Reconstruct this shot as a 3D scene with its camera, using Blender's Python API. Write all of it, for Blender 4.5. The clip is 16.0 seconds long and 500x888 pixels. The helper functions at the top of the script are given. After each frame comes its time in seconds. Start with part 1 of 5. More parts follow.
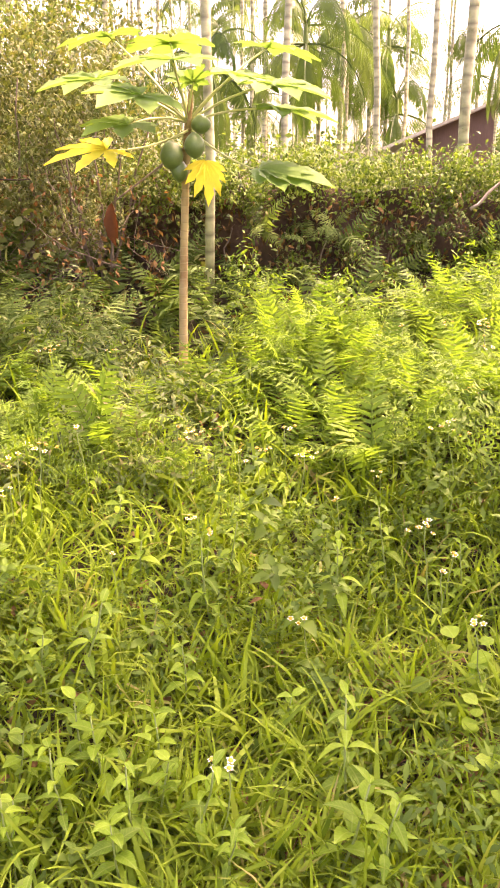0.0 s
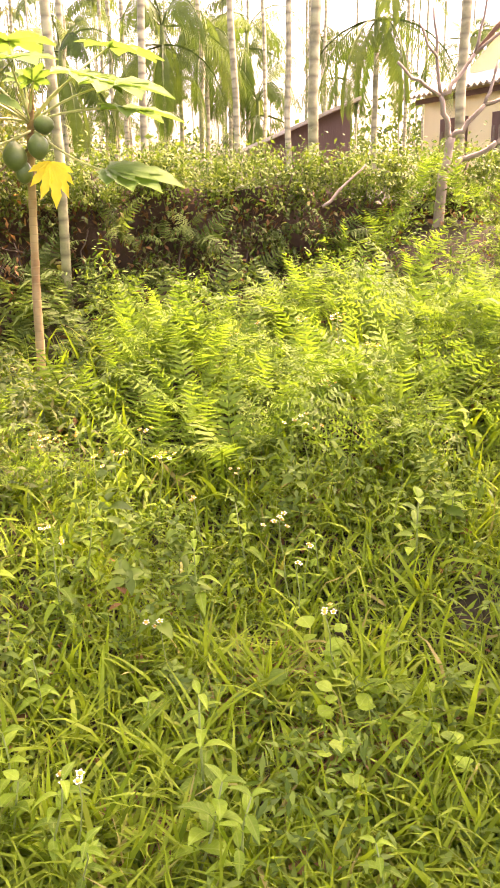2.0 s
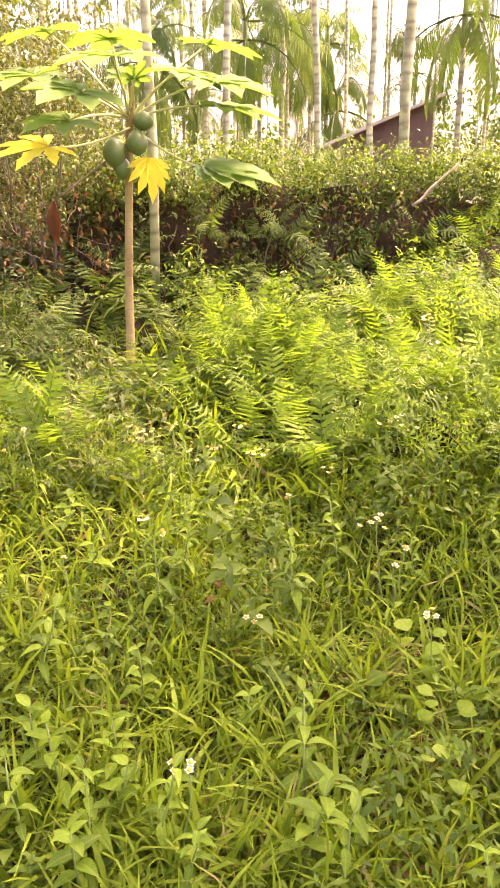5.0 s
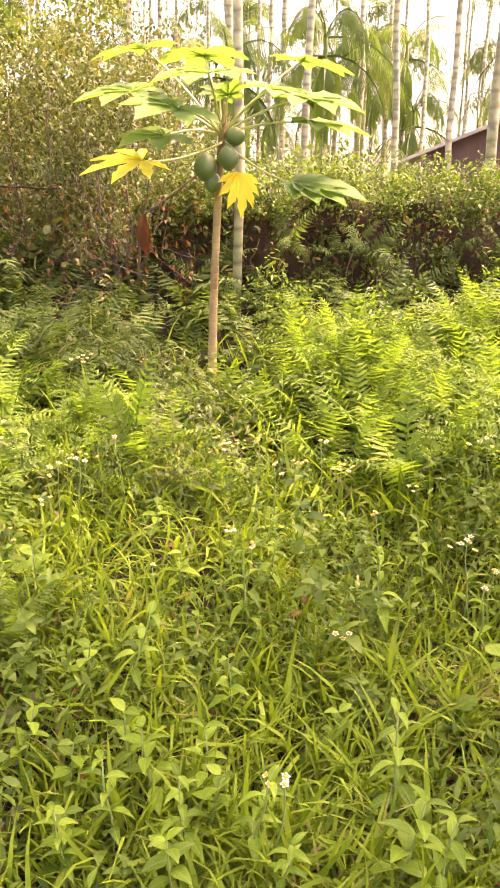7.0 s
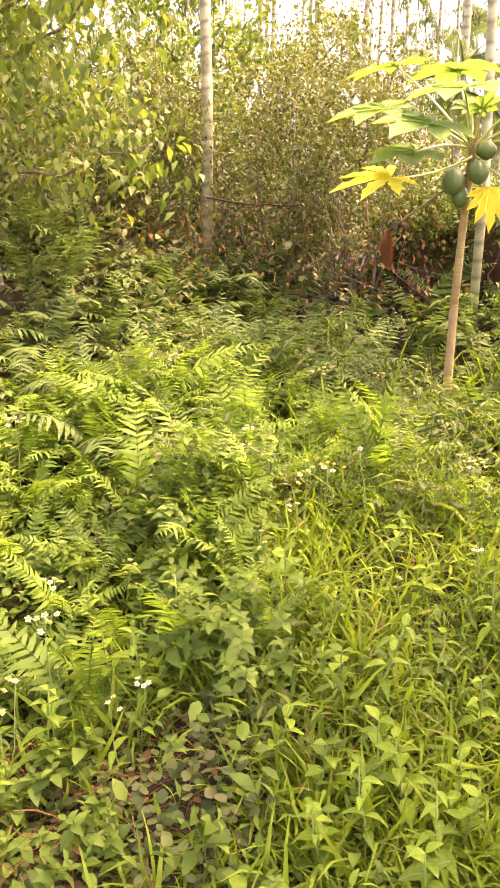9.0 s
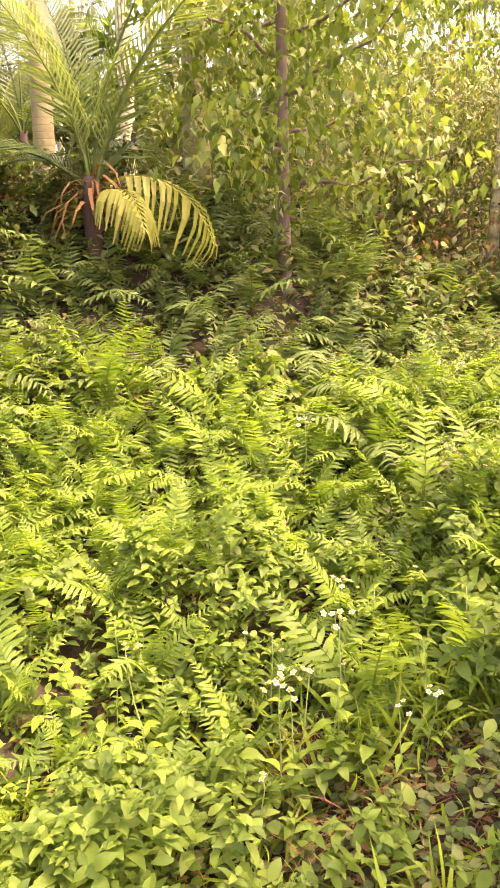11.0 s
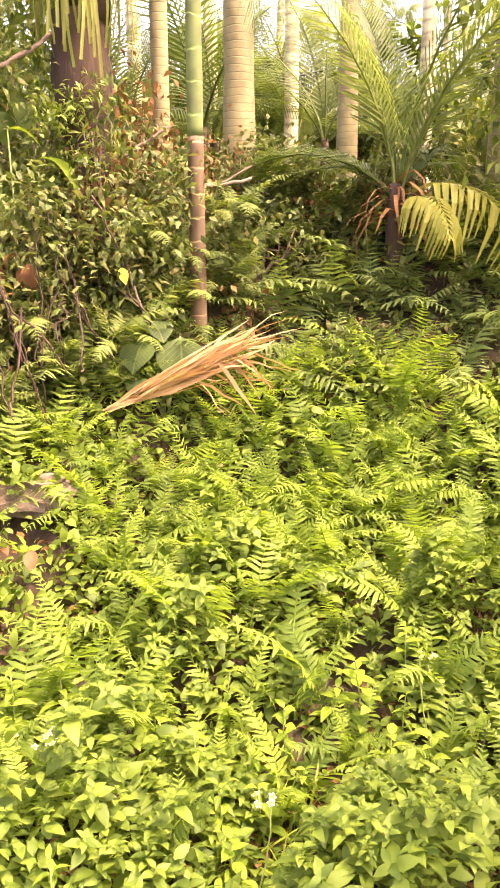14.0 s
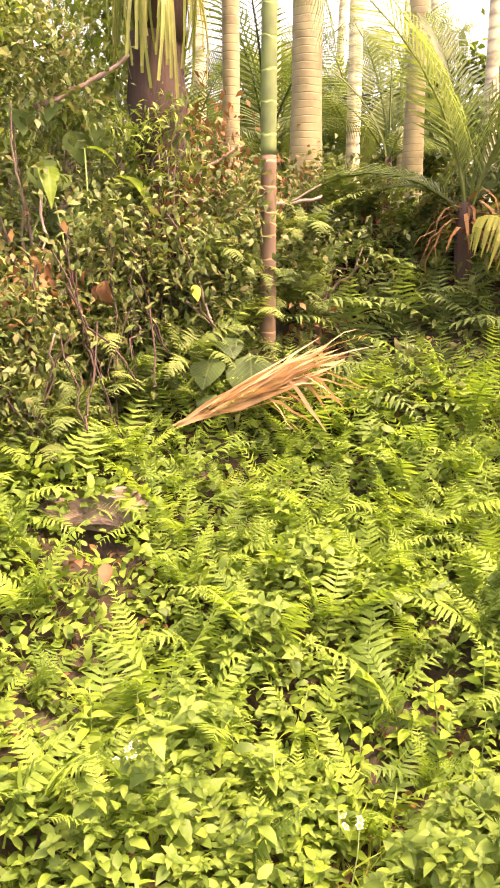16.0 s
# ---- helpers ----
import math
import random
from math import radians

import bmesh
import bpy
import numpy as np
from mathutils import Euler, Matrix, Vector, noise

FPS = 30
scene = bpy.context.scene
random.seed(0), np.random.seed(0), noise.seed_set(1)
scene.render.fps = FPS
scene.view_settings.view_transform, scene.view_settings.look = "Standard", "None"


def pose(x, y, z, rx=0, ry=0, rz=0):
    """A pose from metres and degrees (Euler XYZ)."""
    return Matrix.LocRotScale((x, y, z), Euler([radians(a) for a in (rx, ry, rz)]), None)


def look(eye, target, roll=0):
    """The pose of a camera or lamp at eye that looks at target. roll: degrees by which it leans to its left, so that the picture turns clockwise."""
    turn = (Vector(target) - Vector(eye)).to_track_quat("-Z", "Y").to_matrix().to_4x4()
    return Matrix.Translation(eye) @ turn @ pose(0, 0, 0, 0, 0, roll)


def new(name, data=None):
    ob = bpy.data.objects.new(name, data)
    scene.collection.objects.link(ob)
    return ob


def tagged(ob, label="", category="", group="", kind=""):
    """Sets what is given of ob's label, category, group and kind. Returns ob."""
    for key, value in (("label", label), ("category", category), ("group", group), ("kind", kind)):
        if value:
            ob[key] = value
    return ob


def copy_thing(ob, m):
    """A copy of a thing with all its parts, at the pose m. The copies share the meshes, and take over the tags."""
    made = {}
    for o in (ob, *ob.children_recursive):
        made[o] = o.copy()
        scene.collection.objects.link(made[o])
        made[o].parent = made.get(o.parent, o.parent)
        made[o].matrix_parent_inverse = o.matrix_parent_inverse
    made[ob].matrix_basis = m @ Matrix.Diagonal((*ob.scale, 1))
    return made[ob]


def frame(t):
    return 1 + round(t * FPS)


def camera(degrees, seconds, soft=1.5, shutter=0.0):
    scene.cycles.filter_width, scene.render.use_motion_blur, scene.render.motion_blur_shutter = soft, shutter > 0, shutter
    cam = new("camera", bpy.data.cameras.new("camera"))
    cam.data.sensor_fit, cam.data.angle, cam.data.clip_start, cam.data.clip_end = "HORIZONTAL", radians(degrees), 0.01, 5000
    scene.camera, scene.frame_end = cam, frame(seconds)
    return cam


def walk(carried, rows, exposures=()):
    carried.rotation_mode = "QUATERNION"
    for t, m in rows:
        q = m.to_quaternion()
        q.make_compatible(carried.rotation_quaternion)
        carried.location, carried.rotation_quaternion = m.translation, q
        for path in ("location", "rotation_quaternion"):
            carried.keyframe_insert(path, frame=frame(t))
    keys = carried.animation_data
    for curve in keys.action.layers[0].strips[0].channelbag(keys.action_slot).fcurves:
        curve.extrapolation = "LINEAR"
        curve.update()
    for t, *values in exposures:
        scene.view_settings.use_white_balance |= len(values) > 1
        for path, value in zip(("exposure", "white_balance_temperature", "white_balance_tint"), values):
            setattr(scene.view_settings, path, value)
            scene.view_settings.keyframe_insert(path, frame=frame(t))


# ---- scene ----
cam = camera(33.5, 16.0, 1.8)
METRES, EYE, TILT, LEAN, TURN = 1.15, 1.45, -17.0, 0.0, 0.0
ROWS = [
    (0.0, 0.0, 0.0, 0.0, -0.0, 0.0, -0.0),
    (0.5, 0.0256, -0.0071, 0.0001, -2.03, 0.14, 0.86),
    (1.0, 0.0595, -0.0097, -0.0007, -3.86, 0.18, 1.74),
    (1.5, 0.0926, -0.0048, -0.0044, -5.85, 0.18, 2.58),
    (2.0, 0.106, 0.0063, -0.0073, -7.8, -0.11, 3.24),
    (2.5, 0.096, 0.0182, -0.0042, -8.8, -0.63, 3.47),
    (3.0, 0.0806, 0.0121, -0.0024, -8.48, -0.85, 3.25),
    (3.5, 0.0503, 0.009, -0.0021, -7.66, -0.91, 2.65),
    (4.0, 0.0267, 0.0043, 0.0016, -6.01, -0.74, 2.29),
    (6.5, -0.0789, 0.0043, 0.0118, -0.99, 0.32, -0.56),
    (7.0, -0.1091, -0.0045, 0.0139, 0.4, 0.56, -0.93),
    (7.5, -0.1392, -0.017, 0.0169, 2.12, 0.92, -1.45),
    (8.0, -0.1727, -0.0325, 0.0161, 4.76, 0.97, -1.91),
    (8.5, -0.2095, -0.0483, 0.0126, 9.17, 1.27, -2.91),
    (9.0, -0.2582, -0.0647, 0.0057, 14.1, 0.82, -4.2),
    (9.5, -0.2932, -0.084, 0.0022, 19.14, 0.39, -5.42),
    (12.0, -0.4577, -0.2114, -0.0215, 36.94, -1.39, -9.57),
    (12.5, -0.4792, -0.2427, -0.0251, 40.12, -1.94, -10.24),
    (13.0, -0.5079, -0.2673, -0.0344, 43.73, -2.72, -11.19),
    (13.5, -0.5191, -0.2815, -0.0364, 46.22, -3.49, -11.84),
    (14.0, -0.5269, -0.3103, -0.0262, 48.07, -3.74, -12.61),
    (14.5, -0.5317, -0.3181, -0.0215, 48.16, -3.14, -13.0),
    (15.0, -0.5353, -0.3274, -0.0203, 48.08, -2.56, -13.12),
    (15.5, -0.5651, -0.3584, -0.0335, 49.32, -2.7, -13.33),
    (16.0, -0.6013, -0.3938, -0.0556, 51.16, -3.22, -13.44),
]
walk(cam, [(t, pose(0, 0, EYE, TILT, LEAN, TURN) @ pose(METRES * x, METRES * y, METRES * z, 90 + pitch, roll, yaw)) for t, x, y, z, yaw, pitch, roll in ROWS],
     [(0.0, 3.46, 8450, 50), (7.0, 3.35, 8450, 51), (9.5, 3.46, 8450, 52), (12.0, 3.54, 8400, 51), (14.5, 3.46, 8400, 52), (16.0, 3.4, 8400, 52)])

# ---- light ----
world = bpy.data.worlds.new("world")
scene.world = world
world.use_nodes = True
wn, wl = world.node_tree.nodes, world.node_tree.links
sky = wn.new("ShaderNodeTexSky")
sky.sky_type = "NISHITA"
sky.sun_disc = False
sky.sun_elevation = radians(62)
sky.sun_rotation = radians(65)
sky.air_density, sky.dust_density, sky.ozone_density = 1.0, 6.0, 0.6
wl.new(sky.outputs[0], wn["Background"].inputs[0])
wn["Background"].inputs[1].default_value = 0.15
sun_data = bpy.data.lights.new("sun", "SUN")
sun_data.energy, sun_data.angle, sun_data.color = 1.3, radians(12), (1.0, 0.92, 0.76)
sun = new("sun", sun_data)
SUN_AZ, SUN_EL = radians(65), radians(62)
sun.matrix_world = look((0, 0, 20), (-10 * math.sin(SUN_AZ) * math.cos(SUN_EL), -10 * math.cos(SUN_AZ) * math.cos(SUN_EL), 20 - 10 * math.sin(SUN_EL)))

# ---- materials ----


def nodes_of(name):
    m = bpy.data.materials.new(name)
    m.use_nodes = True
    nt = m.node_tree
    return m, nt.nodes, nt.links, nt.nodes["Principled BSDF"], nt.nodes["Material Output"]


def ramp_of(nn, stops):
    r = nn.new("ShaderNodeValToRGB")
    els = r.color_ramp.elements
    while len(els) < len(stops):
        els.new(0.5)
    for e, (p, c) in zip(els, stops):
        e.position, e.color = p, (*c, 1)
    return r


def leaf_mat(name, colours, glow, rough=0.55, thin=0.4, per_object=False, scale=14.0, veins=False):
    """Leaves: a colour for each leaf, mottled, with light that shines through."""
    m, nn, ll, bs, out = nodes_of(name)
    if per_object:
        info = nn.new("ShaderNodeObjectInfo")
        pick = info.outputs["Random"]
    else:
        geo = nn.new("ShaderNodeNewGeometry")
        pick = geo.outputs["Random Per Island"]
    n = len(colours)
    ramp = ramp_of(nn, [(c[3] if len(c) > 3 else i / max(1, n - 1), c[:3]) for i, c in enumerate(colours)])
    ll.new(pick, ramp.inputs[0])
    tc = nn.new("ShaderNodeTexCoord")
    nz = nn.new("ShaderNodeTexNoise")
    nz.inputs["Scale"].default_value, nz.inputs["Detail"].default_value = scale, 4
    ll.new(tc.outputs["Object"], nz.inputs["Vector"])
    hs = nn.new("ShaderNodeHueSaturation")
    mr = nn.new("ShaderNodeMapRange")
    mr.inputs["To Min"].default_value, mr.inputs["To Max"].default_value = 0.68, 1.32
    ll.new(nz.outputs["Fac"], mr.inputs["Value"])
    ll.new(mr.outputs[0], hs.inputs["Value"])
    ll.new(ramp.outputs[0], hs.inputs["Color"])
    if veins:
        sep = nn.new("ShaderNodeSeparateXYZ")
        ll.new(tc.outputs["Object"], sep.inputs[0])
        ab = nn.new("ShaderNodeMath")
        ab.operation = "ABSOLUTE"
        ll.new(sep.outputs["X"], ab.inputs[0])
        rib = nn.new("ShaderNodeMapRange")
        rib.inputs["From Max"].default_value = 0.03
        rib.inputs["To Min"].default_value, rib.inputs["To Max"].default_value = 0.16, 0.0
        ll.new(ab.outputs[0], rib.inputs["Value"])
        slant = nn.new("ShaderNodeMath")
        slant.operation = "MULTIPLY_ADD"
        ll.new(ab.outputs[0], slant.inputs[0])
        slant.inputs[1].default_value = -0.9
        ll.new(sep.outputs["Y"], slant.inputs[2])
        pp = nn.new("ShaderNodeMath")
        pp.operation = "PINGPONG"
        pp.inputs[1].default_value = 0.055
        ll.new(slant.outputs[0], pp.inputs[0])
        side = nn.new("ShaderNodeMapRange")
        side.inputs["From Max"].default_value = 0.014
        side.inputs["To Min"].default_value, side.inputs["To Max"].default_value = 0.09, 0.0
        ll.new(pp.outputs[0], side.inputs["Value"])
        top = nn.new("ShaderNodeMath")
        top.operation = "MAXIMUM"
        ll.new(rib.outputs[0], top.inputs[0])
        ll.new(side.outputs[0], top.inputs[1])
        mv = nn.new("ShaderNodeMix")
        mv.data_type = "RGBA"
        ll.new(top.outputs[0], mv.inputs["Factor"])
        ll.new(hs.outputs[0], mv.inputs["A"])
        mv.inputs["B"].default_value = (0.45, 0.5, 0.2, 1)
        bpv = nn.new("ShaderNodeBump")
        bpv.inputs["Strength"].default_value, bpv.inputs["Distance"].default_value = 0.35, 0.004
        bpv.invert = True
        ll.new(top.outputs[0], bpv.inputs["Height"])
        ll.new(bpv.outputs[0], bs.inputs["Normal"])
        hs = mv
    tint_out = hs.outputs["Result"] if veins else hs.outputs[0]
    ll.new(tint_out, bs.inputs["Base Color"])
    bs.inputs["Roughness"].default_value = rough
    bs.inputs["Specular IOR Level"].default_value = 0.14
    tr = nn.new("ShaderNodeBsdfTranslucent")
    mul = nn.new("ShaderNodeMix")
    mul.data_type, mul.blend_type = "RGBA", "MULTIPLY"
    mul.inputs["Factor"].default_value = 1
    ll.new(tint_out, mul.inputs["A"])
    mul.inputs["B"].default_value = (*glow, 1)
    ll.new(mul.outputs["Result"], tr.inputs["Color"])
    mix = nn.new("ShaderNodeMixShader")
    mix.inputs[0].default_value = thin
    ll.new(bs.outputs[0], mix.inputs[1])
    ll.new(tr.outputs[0], mix.inputs[2])
    ll.new(mix.outputs[0], out.inputs["Surface"])
    return m


def rough_mat(name, stops, scale=6.0, rough=0.85, bump=0.4, fine=60.0, stretch=(1, 1, 1)):
    """Bark, soil, walls: two scales of noise and relief."""
    m, nn, ll, bs, out = nodes_of(name)
    tc = nn.new("ShaderNodeTexCoord")
    mp = nn.new("ShaderNodeMapping")
    mp.inputs["Scale"].default_value = stretch
    ll.new(tc.outputs["Object"], mp.inputs["Vector"])
    a = nn.new("ShaderNodeTexNoise")
    a.inputs["Scale"].default_value, a.inputs["Detail"].default_value = scale, 6
    b = nn.new("ShaderNodeTexNoise")
    b.inputs["Scale"].default_value, b.inputs["Detail"].default_value = fine, 3
    ll.new(mp.outputs[0], a.inputs["Vector"])
    ll.new(mp.outputs[0], b.inputs["Vector"])
    mx = nn.new("ShaderNodeMix")
    mx.inputs["Factor"].default_value = 0.35
    ll.new(a.outputs["Fac"], mx.inputs["A"])
    ll.new(b.outputs["Fac"], mx.inputs["B"])
    ramp = ramp_of(nn, stops)
    ll.new(mx.outputs["Result"], ramp.inputs[0])
    ll.new(ramp.outputs[0], bs.inputs["Base Color"])
    bs.inputs["Roughness"].default_value = rough
    bp = nn.new("ShaderNodeBump")
    bp.inputs["Strength"].default_value, bp.inputs["Distance"].default_value = bump, 0.02
    ll.new(mx.outputs["Result"], bp.inputs["Height"])
    ll.new(bp.outputs[0], bs.inputs["Normal"])
    return m


def ringed_mat(name, pale, dark, gap=0.12, blotch=0.5, line=0.11):
    """A palm trunk: pale bark with a leaf scar every gap metres and lichen blotches."""
    m, nn, ll, bs, out = nodes_of(name)
    tc = nn.new("ShaderNodeTexCoord")
    sep = nn.new("ShaderNodeSeparateXYZ")
    ll.new(tc.outputs["Object"], sep.inputs[0])
    nz = nn.new("ShaderNodeTexNoise")
    nz.inputs["Scale"].default_value, nz.inputs["Detail"].default_value = 9, 5
    ll.new(tc.outputs["Object"], nz.inputs["Vector"])
    add = nn.new("ShaderNodeMath")
    add.operation = "MULTIPLY_ADD"
    ll.new(nz.outputs["Fac"], add.inputs[0])
    add.inputs[1].default_value = 0.45 * gap
    ll.new(sep.outputs["Z"], add.inputs[2])
    md = nn.new("ShaderNodeMath")
    md.operation = "PINGPONG"
    md.inputs[1].default_value = gap / 2
    ll.new(add.outputs[0], md.inputs[0])
    mr = nn.new("ShaderNodeMapRange")
    mr.inputs["From Max"].default_value = gap * line
    ll.new(md.outputs[0], mr.inputs["Value"])
    r = ramp_of(nn, [(0.3, dark), (0.5, tuple(0.6 * a + 0.4 * b for a, b in zip(pale, dark))), (0.7, pale)])
    ll.new(nz.outputs["Fac"], r.inputs[0])
    mx = nn.new("ShaderNodeMix")
    mx.data_type = "RGBA"
    ll.new(mr.outputs[0], mx.inputs["Factor"])
    mx.inputs["A"].default_value = (*(blotch * c for c in pale), 1)
    ll.new(r.outputs[0], mx.inputs["B"])
    ll.new(mx.outputs["Result"], bs.inputs["Base Color"])
    bs.inputs["Roughness"].default_value = 0.8
    bp = nn.new("ShaderNodeBump")
    bp.inputs["Strength"].default_value, bp.inputs["Distance"].default_value = 0.3, 0.01
    ll.new(mr.outputs[0], bp.inputs["Height"])
    ll.new(bp.outputs[0], bs.inputs["Normal"])
    return m


YG = (1.72, 1.78, 0.7)
M_grass = leaf_mat("grass_blades", [(0.074, 0.132, 0.011), (0.122, 0.198, 0.015), (0.165, 0.252, 0.022), (0.127, 0.192, 0.015, 0.95), (0.22, 0.2, 0.07, 1.0)], (1.65, 1.7, 0.65), 0.38, 0.36)
M_herb = leaf_mat("weed_leaves", [(0.047, 0.094, 0.014), (0.082, 0.145, 0.019), (0.12, 0.194, 0.028)], YG, 0.5, 0.36)
M_herb_big = leaf_mat("broad_leaves", [(0.074, 0.14, 0.014), (0.128, 0.225, 0.02), (0.175, 0.28, 0.028)], YG, 0.42, 0.42, per_object=True, scale=5.0, veins=True)
M_fern = leaf_mat("fern_leaves", [(0.064, 0.123, 0.019), (0.112, 0.192, 0.026), (0.16, 0.255, 0.036)], (1.56, 1.66, 0.68), 0.5, 0.43, per_object=True)
# Bank and wall ferns: darker copies of the fern green, with shade put in.
M_fern_shaded = leaf_mat("shaded_fern_leaves", [(0.045, 0.082, 0.018), (0.075, 0.12, 0.025), (0.11, 0.155, 0.035)], (1.6, 1.6, 0.7), 0.6, 0.35, per_object=True)
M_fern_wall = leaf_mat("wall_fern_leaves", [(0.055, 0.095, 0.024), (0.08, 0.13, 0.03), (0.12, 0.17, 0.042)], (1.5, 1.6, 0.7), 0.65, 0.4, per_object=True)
M_ferncover = leaf_mat("fern_cover", [(0.064, 0.123, 0.019), (0.112, 0.192, 0.026), (0.16, 0.255, 0.036)], (1.56, 1.66, 0.68), 0.5, 0.43)
M_hedge = leaf_mat("hedge_leaves", [(0.037, 0.073, 0.015), (0.073, 0.125, 0.02), (0.124, 0.189, 0.03), (0.16, 0.21, 0.05)], (1.5, 1.65, 0.65), 0.45, 0.28)
M_woods = leaf_mat("far_leaves", [(0.04, 0.075, 0.02), (0.075, 0.125, 0.03), (0.12, 0.18, 0.045)], (1.3, 1.4, 0.7), 0.6, 0.2)
M_canopy = leaf_mat("tree_leaves", [(0.055, 0.095, 0.02), (0.09, 0.145, 0.028), (0.125, 0.18, 0.04), (0.15, 0.18, 0.05)], (1.55, 1.65, 0.65), 0.45, 0.36)
M_canopy_leaf = leaf_mat("climber_leaf", [(0.06, 0.115, 0.03), (0.1, 0.165, 0.04)], (1.5, 1.6, 0.7), 0.5, 0.4, per_object=True, scale=5)
# Fern beds on bank and by the wall: fern green darkened for shade.
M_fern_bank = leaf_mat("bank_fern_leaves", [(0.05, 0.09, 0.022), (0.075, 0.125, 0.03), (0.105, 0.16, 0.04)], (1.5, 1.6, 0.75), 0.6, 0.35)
M_palm_far = leaf_mat("far_palm_leaflets", [(0.045, 0.08, 0.022), (0.08, 0.125, 0.035)], (1.6, 1.6, 0.7), 0.5, 0.42, per_object=True)
M_dark = leaf_mat("bush_leaves", [(0.048, 0.065, 0.02), (0.08, 0.108, 0.03), (0.12, 0.15, 0.045), (0.15, 0.15, 0.05)], (1.5, 1.5, 0.65), 0.4, 0.25)
M_bank = leaf_mat("bank_leaves", [(0.034, 0.06, 0.017), (0.064, 0.1, 0.024), (0.1, 0.14, 0.037), (0.12, 0.115, 0.042)], (1.35, 1.45, 0.75), 0.5, 0.28)
M_dry = leaf_mat("dry_leaves", [(0.085, 0.045, 0.016), (0.14, 0.078, 0.026), (0.2, 0.125, 0.05)], (1.4, 1.1, 0.7), 0.7, 0.25)
M_curl = leaf_mat("curled_leaf", [(0.085, 0.045, 0.02), (0.15, 0.078, 0.032)], (1.3, 1.1, 0.7), 0.7, 0.2, scale=3)
M_straw = leaf_mat("dead_frond", [(0.2, 0.1, 0.035), (0.36, 0.23, 0.1), (0.52, 0.38, 0.19)], (1.3, 1.1, 0.7), 0.6, 0.2)
M_palm = leaf_mat("palm_leaflets", [(0.045, 0.086, 0.02), (0.083, 0.132, 0.03), (0.118, 0.165, 0.05)], (1.45, 1.6, 0.7), 0.32, 0.4, per_object=True)
M_palm_yellow = leaf_mat("yellowing_leaflets", [(0.14, 0.18, 0.03), (0.19, 0.21, 0.04)], (1.6, 1.5, 0.6), 0.4, 0.45)
M_taro = leaf_mat("taro_leaf", [(0.035, 0.07, 0.02), (0.05, 0.09, 0.025)], (1.5, 1.6, 0.7), 0.6, 0.3, per_object=True, scale=8, veins=True)
M_papaya = leaf_mat("papaya_leaf", [(0.1, 0.18, 0.045), (0.135, 0.225, 0.055)], (1.45, 1.55, 0.7), 0.45, 0.45, per_object=True, scale=9)
M_papaya_yellow = leaf_mat("papaya_leaf_yellow", [(0.78, 0.66, 0.05), (0.82, 0.7, 0.08)], (1.1, 1.1, 0.8), 0.5, 0.4, per_object=True, scale=9)
M_papaya_dead = leaf_mat("papaya_leaf_dead", [(0.14, 0.05, 0.018), (0.1, 0.04, 0.018)], (1.3, 1.1, 0.7), 0.8, 0.2, per_object=True, scale=25)
M_skirt = leaf_mat("hanging_blades", [(0.13, 0.18, 0.045), (0.18, 0.22, 0.06), (0.21, 0.2, 0.08)], YG, 0.5, 0.4)
M_petal = leaf_mat("white_petals", [(0.55, 0.54, 0.46), (0.66, 0.65, 0.57)], (1, 1, 0.95), 0.5, 0.3)
for shiny in (M_grass, M_herb_big):
    shiny.node_tree.nodes["Principled BSDF"].inputs["Specular IOR Level"].default_value = 0.1
M_eye = rough_mat("flower_eye", [(0.3, (0.5, 0.3, 0.03)), (0.7, (0.6, 0.42, 0.05))], 80)
M_stem = rough_mat("green_stem", [(0.3, (0.1, 0.16, 0.03)), (0.7, (0.18, 0.25, 0.06))], 20, 0.6, 0.1)
M_petiole = rough_mat("papaya_petiole", [(0.3, (0.3, 0.34, 0.1)), (0.7, (0.42, 0.45, 0.18))], 20, 0.5, 0.1)
M_fruit = rough_mat("papaya_fruit", [(0.3, (0.065, 0.115, 0.03)), (0.7, (0.11, 0.175, 0.05))], 12, 0.45, 0.05)
M_papbark = ringed_mat("papaya_bark", (0.36, 0.28, 0.11), (0.22, 0.13, 0.045), 0.045, 0.8)
# Soil browns taken down to carry the shade between the weeds.
M_soil = rough_mat("soil", [(0.3, (0.014, 0.009, 0.003)), (0.47, (0.027, 0.017, 0.005)), (0.6, (0.026, 0.024, 0.007))], 3, 0.95, 0.8, 40)
M_earthwall = rough_mat("mossy_earth_wall", [(0.3, (0.035, 0.019, 0.012)), (0.5, (0.075, 0.042, 0.024)), (0.72, (0.05, 0.046, 0.02))], 4, 0.95, 1.0, 30)
M_bark = rough_mat("bark", [(0.3, (0.075, 0.055, 0.036)), (0.7, (0.18, 0.14, 0.095))], 8, 0.9, 0.6, 50, (1, 1, 0.3))
M_palebark = rough_mat("pale_bark", [(0.3, (0.16, 0.13, 0.09)), (0.7, (0.32, 0.27, 0.19))], 7, 0.85, 0.5, 40)
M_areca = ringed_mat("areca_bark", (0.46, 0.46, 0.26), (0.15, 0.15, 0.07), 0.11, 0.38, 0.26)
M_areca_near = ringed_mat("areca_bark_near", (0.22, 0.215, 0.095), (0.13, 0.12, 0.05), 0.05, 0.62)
M_culm = ringed_mat("green_culm", (0.085, 0.135, 0.03), (0.05, 0.08, 0.02), 0.16, 1.9, 0.05)
M_culm_low = ringed_mat("brown_culm", (0.088, 0.06, 0.024), (0.06, 0.04, 0.018), 0.13, 2.6, 0.06)
M_fibre = rough_mat("palm_fibre", [(0.3, (0.018, 0.011, 0.006)), (0.7, (0.05, 0.03, 0.014))], 5, 0.95, 0.8, 60, (1, 1, 0.15))
